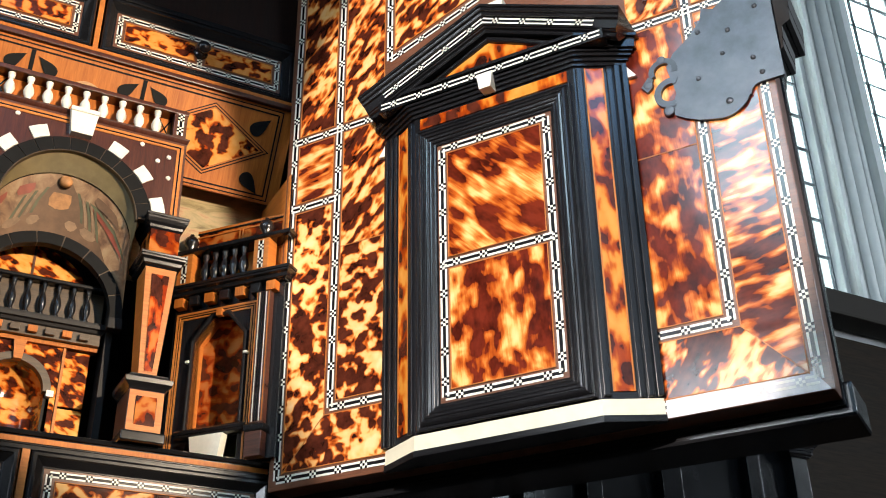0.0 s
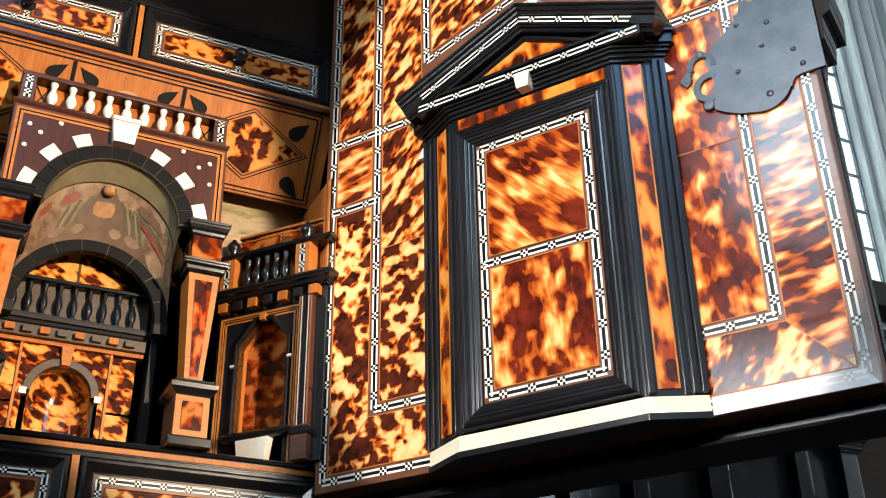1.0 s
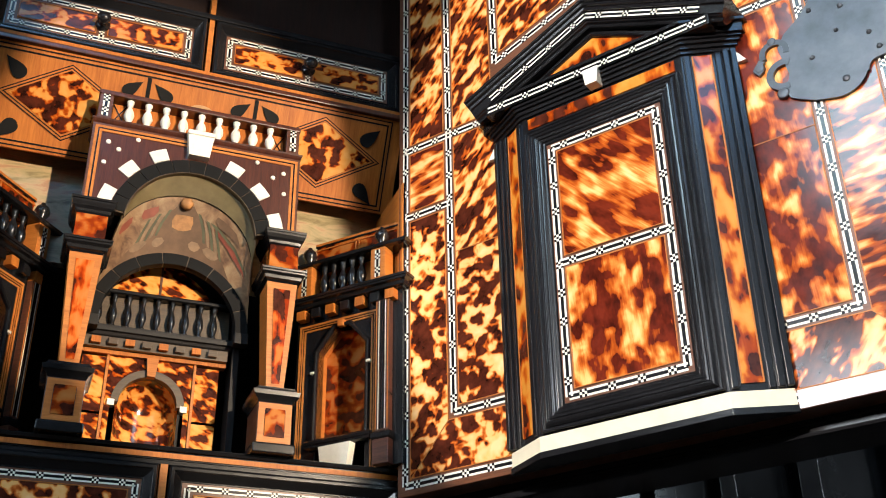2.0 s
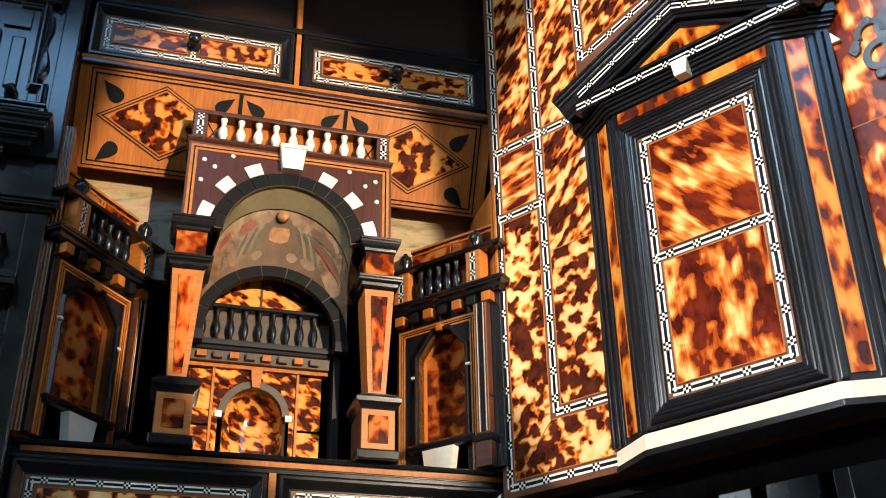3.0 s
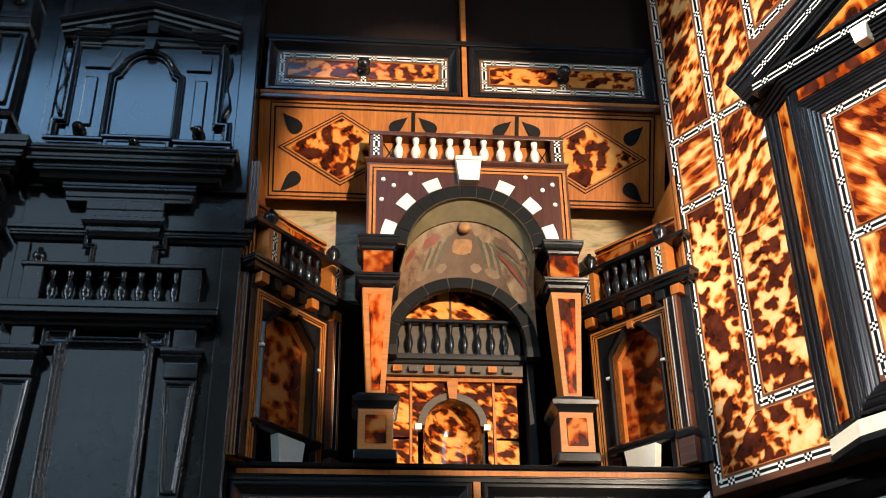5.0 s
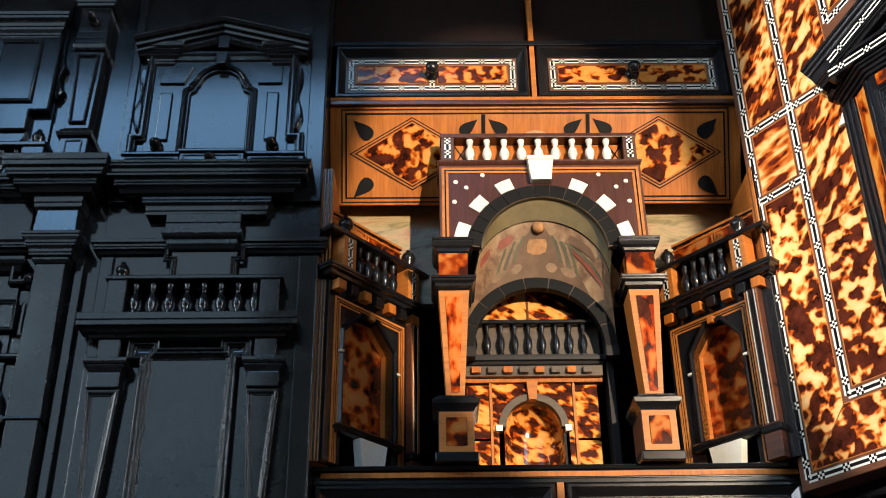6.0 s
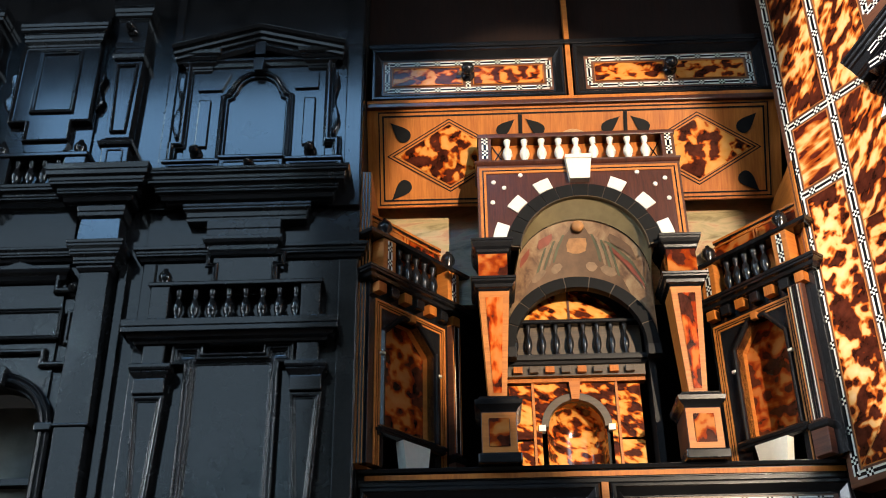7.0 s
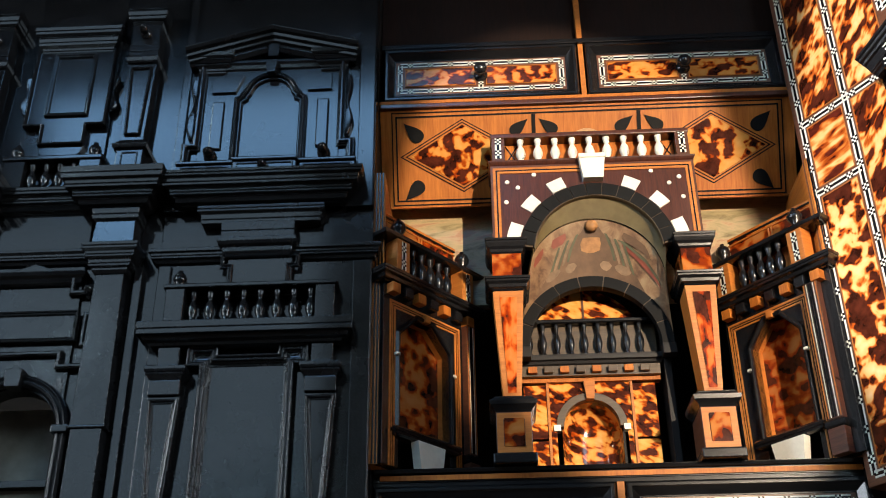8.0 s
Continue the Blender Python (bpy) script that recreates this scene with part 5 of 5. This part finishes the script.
    bm = B(); prism(bm, [(cx - 0.005, 2.163), (cx + 0.005, 2.163), (cx + 0.006, 2.180), (cx - 0.006, 2.180)], FY - 0.010, FY); part("pediment_key", bm, EBONY_WORN, E)
    prf = [(-0.013, 0.0), (-0.013, 0.008), (-0.010, 0.009), (-0.009, 0.012), (-0.0055, 0.0125), (-0.005, 0.016), (-0.0015, 0.0165), (-0.0005, 0.020), (0.003, 0.0215), (0.004, 0.0215), (0.004, 0)]
    bm = B(); path_mould(bm, [(cx - 0.086, 2.166), (cx, 2.190), (cx + 0.086, 2.166)], prf, FY); part("pediment_moulding", bm, EBONY_WORN, E)
    knob(cx, 2.0265, 0.0058, E, FY - 0.011)
    return E


def pilaster_bay(c, label):
    E = thing("ebony_pilaster", label, "pilaster", group="ebony front pilasters")
    bm = B(); box(bm, c - 0.029, c + 0.039, FY + 0.003, FY + 0.018, 0.75, 2.345); part("board", bm, EBONY_WORN, E)
    bm = B(); box(bm, c - 0.013, c + 0.013, FY - 0.014, FY + 0.003, 1.25, 1.776); part("pedestal", bm, EBONY_WORN, E)
    bm = B(); box(bm, c - 0.0155, c + 0.0155, FY - 0.016, FY + 0.003, 1.7735, 1.776, 0.0006); part("band", bm, EBONY_WORN, E)
    bm = B(); taper(bm, c, 1.776, 1.918, 0.0145, 0.0128, FY - 0.014, FY - 0.014, FY + 0.003); part("shaft", bm, EBONY_WORN, E)
    bm = B(); box(bm, c + 0.019, c + 0.026, FY - 0.004, FY + 0.003, 1.25, 1.93); part("side_strip", bm, EBONY_WORN, E)
    bm = B(); cornice(bm, c - 0.013, c + 0.013, 1.918, [(0, 0.001), (0.003, 0.003), (0.005, 0.003), (0.006, 0.0055), (0.012, 0.006), (0.014, 0.009), (0.019, 0.0095), (0.021, 0.012), (0.027, 0.0125), (0.028, 0.006), (0.052, 0.005), (0.054, 0.008), (0.064, 0.009)], FY - 0.014, 0.015); part("capital", bm, EBONY_WORN, E)
    bm = B(); cornice(bm, c - 0.029, c + 0.022, 1.984, [(0, 0.0), (0.002, 0.006), (0.006, 0.007), (0.008, 0.011), (0.013, 0.012), (0.0145, 0.017), (0.021, 0.018), (0.0225, 0.021), (0.034, 0.022), (0.036, 0.010)], FY - 0.018, 0.015); part("main_cornice", bm, EBONY_WORN, E)
    bm = B(); box(bm, c - 0.013, c + 0.013, FY - 0.012, FY + 0.003, 2.02, 2.054, 0.0008); o = part("foot", bm, EBONY_WORN, E)
    bm = B(); frame_mould(bm, c - 0.008, c + 0.008, 2.024, 2.051, [(0, 0), (0, 0.0012), (0.0012, 0.0012), (0.0016, 0)], FY - 0.012); part("moulding", bm, EBONY_WORN, o)
    bm = B(); cornice(bm, c - 0.013, c + 0.013, 2.054, [(0, 0), (0.001, 0.003), (0.005, 0.004), (0.006, 0.002), (0.009, 0.001), (0.0105, -0.002)], FY - 0.012, 0.015); part("foot_cap", bm, EBONY_WORN, E)
    bm = B(); taper(bm, c, 2.0645, 2.1575, 0.0115, 0.0140, FY - 0.012, FY - 0.012, FY + 0.003); o = part("upper_shaft", bm, EBONY_WORN, E)
    bm = B(); path_mould(bm, [(c - 0.0075, 2.070), (c + 0.0075, 2.070), (c + 0.0105, 2.152), (c - 0.0105, 2.152)], [(0, 0), (0, 0.003), (0.0012, 0.0036), (0.0022, 0.002), (0.0026, 0)], FY - 0.0118, True); part("moulding", bm, EBONY_WORN, o)
    bm = B(); cornice(bm, c - 0.0145, c + 0.0145, 2.1575, [(0, 0), (0.002, 0.001), (0.006, 0.002), (0.008, 0.0005), (0.0225, 0.0005)], FY - 0.014, 0.016); part("neck", bm, EBONY_WORN, E)
    bm = B(); cornice(bm, c - 0.0145, c + 0.0145, 2.205, [(0, 0), (0.003, 0.001), (0.006, 0.004), (0.014, 0.006), (0.02, 0.006), (0.024, 0.006)], FY - 0.014, 0.016); part("top_block", bm, EBONY_WORN, E)
    bm = B(); box(bm, c - 0.0145, c + 0.0145, FY - 0.014, FY + 0.003, 2.18, 2.205); part("top_die", bm, EBONY_WORN, E)
    knob(c, 2.193, 0.0062, E, FY - 0.014)
    return E


def small_bay(x0, x1, label):
    """The narrower bay: hanging tablet above, arched opening below."""
    c = (x0 + x1) / 2
    E = thing("ebony_front_niche", label, "cabinet front", group="ebony front bays")
    OR, OZ = 0.040, 1.776
    bm = B(); opening_panel(bm, x0, x1, 0.75, OZ + OR + 0.008, arc(c, OZ, OR, 180, 0, 24), FY, FY + 0.018); box(bm, x0, x1, FY, FY + 0.018, OZ + OR + 0.008, 2.345)
    part("board", bm, EBONY_WORN, E)
    bm = B(); box(bm, c - OR, c + OR, FY + 0.05, FY + 0.06, 0.8, OZ + OR); part("recess_panel", bm, plain("pale_panel", (0.34, 0.31, 0.25), 0.6, 0, 0, 0.4, 40, 0.4), E, "pale worn panel inside the arch")
    bm = B(); box(bm, c - OR, c + OR, FY + 0.040, FY + 0.05, 1.742, 1.748); part("recess_bar", bm, EBONY, E)
    bm = B(); path_mould(bm, [(c + OR + 0.001, 1.30)] + [(c + OR + 0.001, OZ)] + arc(c, OZ, OR + 0.001, 0, 180, 28)[1:-1] + [(c - OR - 0.001, OZ), (c - OR - 0.001, 1.30)], [(0, 0), (0, 0.004), (-0.002, 0.0065), (-0.0045, 0.007), (-0.0055, 0.005), (-0.0085, 0.0065), (-0.0105, 0.0045), (-0.011, 0)], FY); part("arch_moulding", bm, EBONY, E, "", False)
    for s in (-1, 1):
        q = sorted((c + s * (OR - 0.001), c + s * (OR + 0.0135)))
        bm = B(); box(bm, q[0], q[1], FY - 0.009, FY, OZ - 0.003, OZ + 0.004, 0.0008); part("impost", bm, EBONY_WORN, E)
        q = c + s * 0.0535
        knob(q, 1.9055, 0.0062, E)
        bm = B(); path_mould(bm, [(c + s * 0.036, 1.9255), (c + s * 0.036, 1.906), (c + s * 0.0595, 1.906), (c + s * 0.0595, 1.8835), (c + s * 0.052, 1.8835), (c + s * 0.052, 1.8545), (c + s * 0.0585, 1.8545), (c + s * 0.0585, 1.8345), (c + s * 0.034, 1.8345), (c + s * 0.034, 1.847), (c, 1.847)], [(-0.0025, 0), (-0.0025, 0.004), (-0.001, 0.006), (0.001, 0.006), (0.0025, 0.004), (0.0025, 0)], FY); part("moulding", bm, EBONY_WORN, E)
    bm = B(); prism(bm, [(c - 0.006, OZ + OR - 0.002), (c + 0.006, OZ + OR - 0.002), (c + 0.0075, OZ + OR + 0.014), (c - 0.0075, OZ + OR + 0.014)], FY - 0.012, FY); part("keystone", bm, EBONY_WORN, E)
    bm = B(); box(bm, c - 0.046, c + 0.046, FY - 0.003, FY, 1.858, 1.888, 0.0006); part("tablet", bm, EBONY_WORN, E)
    bm = B(); frame_mould(bm, c - 0.046, c + 0.046, 1.858, 1.888, M2, FY - 0.003); part("moulding", bm, EBONY_WORN, E)
    bm = B(); cornice(bm, c - 0.04, c + 0.04, 1.914, [(0, 0), (0.002, 0.003), (0.006, 0.004), (0.008, 0.007), (0.0115, 0.008)], FY - 0.002, 0.004); part("small_cornice", bm, EBONY_WORN, E)
    bm = B(); prism(bm, [(c - 0.024, 1.9255), (c + 0.024, 1.9255), (c, 1.934)], FY - 0.008, FY); part("small_pediment", bm, EBONY_WORN, E)
    bm = B(); cornice(bm, x0, x1, 1.9345, [(0, 0), (0.001, 0.003), (0.004, 0.004), (0.005, 0.0065), (0.0095, 0.007), (0.0115, 0.009), (0.014, 0.009), (0.0145, 0.001)], FY, 0.004); part("string_course", bm, EBONY_WORN, E)
    bm = B(); cornice(bm, x0, x1, 1.990, [(0, 0.0), (0.002, 0.006), (0.006, 0.007), (0.008, 0.011), (0.013, 0.012), (0.0145, 0.017), (0.021, 0.018)], FY, 0.004); part("main_cornice", bm, EBONY_WORN, E)
    # small balustrade above the cornice
    for s in (-1, 1):
        q = sorted((c + s * 0.026, c + s * 0.0465))
        bm = B(); box(bm, q[0], q[1], FY - 0.016, FY, 2.012, 2.042, 0.0006); part("post", bm, EBONY_WORN, E)
    bm = B(); box(bm, c - 0.048, c + 0.048, FY - 0.018, FY, 2.042, 2.0465, 0.0008); part("handrail", bm, EBONY_WORN, E)
    for k in range(4):
        bm = B(); lathe(bm, baluster_profile(0.030, 0.0044), 12, (c - 0.0195 + k * 0.013, FY - 0.010, 2.012)); part("baluster", bm, EBONY_WORN, E, "", True)
    for s in (-1, 1):
        urn(c + s * 0.0375, 2.0465, E, FY - 0.01)
    # hanging tablet
    bm = B(); prism(bm, [(c - 0.012, 2.0485), (c + 0.012, 2.0485), (c + 0.020, 2.058), (c + 0.0225, 2.066), (c + 0.0225, 2.0885), (c + 0.0405, 2.0885), (c + 0.0405, 2.182), (c - 0.0405, 2.182), (c - 0.0405, 2.0885), (c - 0.0225, 2.0885), (c - 0.0225, 2.066), (c - 0.020, 2.058)], FY - 0.005, FY); t = part("tablet", bm, EBONY_WORN, E)
    bm = B(); frame_mould(bm, c - 0.0215, c + 0.0215, 2.1005, 2.1775, M2, FY - 0.005); part("moulding", bm, EBONY_WORN, t)
    bm = B(); path_mould(bm, [(c - 0.0225, 2.066), (c + 0.0225, 2.066), (c + 0.0225, 2.0885), (c + 0.0405, 2.0885), (c + 0.0405, 2.182)], [(0, 0), (0, 0.003), (0.0018, 0.004), (0.003, 0.0)], FY - 0.005); part("moulding", bm, EBONY_WORN, t)
    bm = B(); path_mould(bm, [(c - 0.0405, 2.182), (c - 0.0405, 2.0885), (c - 0.0225, 2.0885), (c - 0.0225, 2.066)], [(0, 0), (0, 0.003), (0.0018, 0.004), (0.003, 0.0)], FY - 0.005); part("moulding", bm, EBONY_WORN, t)
    for s in (-1, 1):
        scroll(E, c + s * 0.0415, 2.105, 2.150, s < 0)
    bm = B(); cornice(bm, c - 0.034, c + 0.034, 2.178, [(0, 0), (0.003, 0.002), (0.008, 0.003), (0.010, 0.006), (0.018, 0.007), (0.022, 0.010), (0.03, 0.011)], FY - 0.003, 0.004); part("cap", bm, EBONY_WORN, E)
    bm = B(); prism(bm, [(c - 0.036, 2.208), (c + 0.036, 2.208)] + arc(c, 2.190, 0.037, 30, 150, 8), FY - 0.010, FY); part("curved_pediment", bm, EBONY_WORN, E)
    return E


big_bay(-0.4015, -0.207, "black ebony cabinet front bay with pediment, balcony and door panel")
pilaster_bay(-0.4405, "black ebony pilaster with tapered upper shaft and knob")
small_bay(-0.5545, -0.4695, "narrow black ebony bay with hanging tablet and arched opening")
pilaster_bay(-0.5935, "black ebony pilaster with tapered upper shaft and knob")

# Right of the niche the same ebony front goes on behind the door.
rb = thing("ebony_front_bay", "dark ebony cabinet front behind the open door", "cabinet front", group="ebony front bays")
bm = B(); box(bm, 0.25, 0.875, 0.03, 0.05, 0.75, 2.345); part("board", bm, EBONY_WORN, rb)
for x, r in ((0.285, 0.012), (0.345, 0.012), (0.43, 0.011), (0.485, 0.015), (0.56, 0.012), (0.664, 0.017), (0.785, 0.012), (0.858, 0.015)):
    bm = B(); taper(bm, x, 0.85, 1.845, r, r * 0.8, 0.012, 0.016, 0.03); u = part("upright", bm, EBONY_WORN, rb)
    bm = B(); cornice(bm, x - r, x + r, 1.845, [(0, 0), (0.004, 0.003), (0.010, 0.004), (0.014, 0.008), (0.022, 0.009)], 0.014, 0.015); part("capital", bm, EBONY_WORN, u)
bm = B(); cornice(bm, 0.262, 0.862, 1.869, [(0, 0), (0.004, 0.006), (0.010, 0.008), (0.014, 0.014), (0.026, 0.016), (0.03, 0.022), (0.04, 0.024)], 0.03, 0.01); part("cornice", bm, EBONY_WORN, rb)
stand = thing("cabinet_stand", "dark wooden stand with turned legs under the cabinet", "stand")
bm = B(); box(bm, -0.64, 0.90, -0.02, 0.36, 0.62, 0.718, 0.004); part("apron", bm, EBONY_DULL, stand)
for x in (-0.58, 0.13, 0.84):
    for yy in (0.03, 0.31):
        bm = B(); lathe(bm, [(0, 0), (0.045, 0), (0.045, 0.05), (0.025, 0.08), (0.04, 0.2), (0.045, 0.32), (0.025, 0.45), (0.035, 0.5), (0.035, 0.62), (0, 0.62)], 16, (x, yy, 0)); part("leg", bm, EBONY_DULL, stand, "", True)

# The room.
def setting(name, bm, mat, label):
    return tagged(part(name, bm, mat), label, name.split("_")[0], "", "structure")


bm = B(); box(bm, -3.2, 4.2, -4.2, 1.6, -0.1, 0.0); setting("floor", bm, wood("floor_boards", (0.03, 0.018, 0.011), (0.075, 0.045, 0.027), 8), "dark wooden floor")
bm = B(); box(bm, -3.2, 4.2, -4.2, 1.6, 6.4, 6.5); setting("ceiling", bm, DARKWALL, "dark ceiling")
bm = B()
box(bm, -3.3, -3.2, -4.2, -2.5, 0, 6.4); box(bm, -3.3, -3.2, -1.3, 1.6, 0, 6.4); box(bm, -3.3, -3.2, -2.5, -1.3, 0, 2.5); box(bm, -3.3, -3.2, -2.5, -1.3, 5.1, 6.4)
box(bm, -3.3, -3.2, -2.5, -1.3, 3.22, 4.0); box(bm, -3.3, -3.2, -1.6, -1.3, 4.0, 5.1); box(bm, -3.3, -3.2, -2.5, -2.3, 2.5, 3.22)
setting("wall_west", bm, DARKWALL, "dark panelled wall with two windows, one above the other")
# unseen east wall, its opening added for the fill lamp
bm = B()
box(bm, 4.2, 4.3, -4.2, -2.7, 0, 6.4); box(bm, 4.2, 4.3, -1.3, 1.6, 0, 6.4); box(bm, 4.2, 4.3, -2.7, -1.3, 0, 2.4); box(bm, 4.2, 4.3, -2.7, -1.3, 4.0, 6.4)
setting("wall_east", bm, DARKWALL, "dark panelled wall with an unseen opening added for a fill lamp")


def pierced(name, y0, y1, holes, mat, label):
    """A wall along x with window openings: holes (x0, x1, z0, z1), left to right."""
    bm = B()
    x = -3.2
    for a, c, z0, z1 in holes:
        box(bm, x, a, y0, y1, 0, 6.4)
        box(bm, a, c, y0, y1, 0, z0)
        box(bm, a, c, y0, y1, z1, 6.4)
        x = c
    box(bm, x, 4.2, y0, y1, 0, 6.4)
    return setting(name, bm, mat, label)


pierced("wall_north", 1.3, 1.6, [(2.02, 2.61, 2.97, 4.75), (2.83, 3.50, 2.97, 4.75)], PLASTER, "grey plastered wall with tall stone windows")
bm = B()
box(bm, -3.2, 4.2, -4.2, -4.0, 0, 2.65); box(bm, -3.2, 4.2, -4.2, -4.0, 5.5, 6.4); box(bm, -3.2, 4.2, -4.2, -4.0, 4.35, 4.6)
box(bm, -3.2, -3.1, -4.2, -4.0, 2.65, 4.35); box(bm, -0.3, 1.7, -4.2, -4.0, 2.65, 4.35); box(bm, 2.9, 4.2, -4.2, -4.0, 2.65, 4.35)
box(bm, -3.2, -2.4, -4.2, -4.0, 4.6, 5.5); box(bm, 0.0, 4.2, -4.2, -4.0, 4.6, 5.5)
setting("wall_south", bm, DARKWALL, "dark panelled wall with two rows of windows")

GLASS, n, l, b = material("window_glass", 0.08)
b.inputs["Base Color"].default_value = (0.85, 0.95, 0.97, 1)
b.inputs["Transmission Weight"].default_value = 1.0
def haze(name, strength):
    m = bpy.data.materials.new(name)
    m.use_nodes = True
    n_, l_ = m.node_tree.nodes, m.node_tree.links
    em = n_.new("ShaderNodeEmission")
    vec = n_.new("ShaderNodeTexCoord")
    l_.new(ramp(n_, l_, noise_tex(n_, l_, vec.outputs["Object"], 1.6, 4), [(0.35, (0.62, 0.82, 0.88)), (0.6, (0.92, 1.0, 0.98))]), em.inputs[0])
    em.inputs[1].default_value = strength
    l_.new(em.outputs[0], n_["Material Output"].inputs[0])
    return m



def leaded(k, x0, x1, z0, z1, y, nx, nz):
    w = thing("window_%d" % k, "leaded window with small pale panes in a stone frame", "window", kind="structure")
    bm = B(); frame_mould(bm, x0, x1, z0, z1, [(0, -0.02), (0, 0.03), (0.02, 0.03), (0.035, 0.0), (0.035, -0.02)], y); part("window_frame", bm, STONE, w)
    dx, dz = (x1 - x0 - 0.07) / nx, (z1 - z0 - 0.07) / nz
    bm0 = B(); box(bm0, 0, dx - 0.006, 0, 0.003, 0, dz - 0.006)
    first = part("pane", bm0, GLASS, w)
    first.visible_shadow = False
    first.location = (x0 + 0.038, y, z0 + 0.038)
    for i in range(nx):
        for j in range(nz):
            if i or j:
                o = new("pane", first.data)
                o.parent, o.visible_shadow = w, False
                o.location = (x0 + 0.038 + i * dx, y, z0 + 0.038 + j * dz)
    bm = B()
    for i in range(nx + 1):
        box(bm, x0 + 0.035 + i * dx - 0.003, x0 + 0.035 + i * dx + 0.003, y - 0.006, y + 0.008, z0 + 0.03, z1 - 0.03)
    for j in range(nz + 1):
        box(bm, x0 + 0.03, x1 - 0.03, y - 0.005, y + 0.007, z0 + 0.035 + j * dz - 0.003, z0 + 0.035 + j * dz + 0.003)
    part("lead_cames", bm, LEAD, w)


leaded(1, 2.02, 2.61, 2.97, 4.75, 1.36, 5, 12)
leaded(2, 2.83, 3.50, 2.97, 4.75, 1.36, 5, 12)
mul = thing("window_3", "moulded stone mullion and reveal between the windows", "window", kind="structure")
bm = B(); frame_mould(bm, 1.98, 2.635, 2.93, 4.80, [(0, 0), (0, 0.010), (0.02, 0.012), (0.026, 0.0)], 1.3); part("mullion", bm, STONE, mul)
bm = B(); frame_mould(bm, 2.78, 3.54, 2.93, 4.80, [(0, 0), (0, 0.05), (0.02, 0.06), (0.05, 0.04), (0.06, 0.0)], 1.3); part("mullion", bm, STONE, mul)
for x, r in ((2.672, 0.016), (2.718, 0.024), (2.765, 0.013)):
    bm = B(); lathe(bm, [(0, 0), (r * 1.25, 0), (r * 1.25, 0.03), (r, 0.05), (r, 1.80), (0, 1.80)], 16, (x, 1.292, 2.95)); part("shaft", bm, STONE, mul, "slender stone shaft", True)
bm = B(); box(bm, 1.9, 3.6, 1.2, 1.298, 2.84, 2.925, 0.01); part("window_sill", bm, DARKWALL, mul)
bm = B(); box(bm, -3.1, 4.1, 1.26, 1.298, 0.02, 2.80, 0.01); part("wainscot", bm, wood("wainscot_oak", (0.008, 0.0048, 0.0026), (0.022, 0.0135, 0.008), 12, 0, 0.7, 0.0, (1, 1, 14), 0.15), mul)
leaded(4, -2.4, 0.0, 4.6, 5.5, -4.1, 10, 4)
leaded(5, -3.1, -0.3, 2.65, 4.35, -4.1, 10, 6)
leaded(6, 1.7, 2.9, 2.65, 4.35, -4.1, 5, 6)
bm = B(); box(bm, 0.5, 5.0, 2.6, 2.62, 1.5, 6.5); tagged(part("backdrop_north", bm, haze("outdoor_haze", 12.0)), "pale daylight outside the windows", "backdrop", "", "structure")
bm = B(); box(bm, -3.2, 3.6, -5.4, -5.38, 1.0, 6.5); tagged(part("backdrop_south", bm, haze("outdoor_dusk", 0.12)), "pale daylight outside the windows", "backdrop", "", "structure")
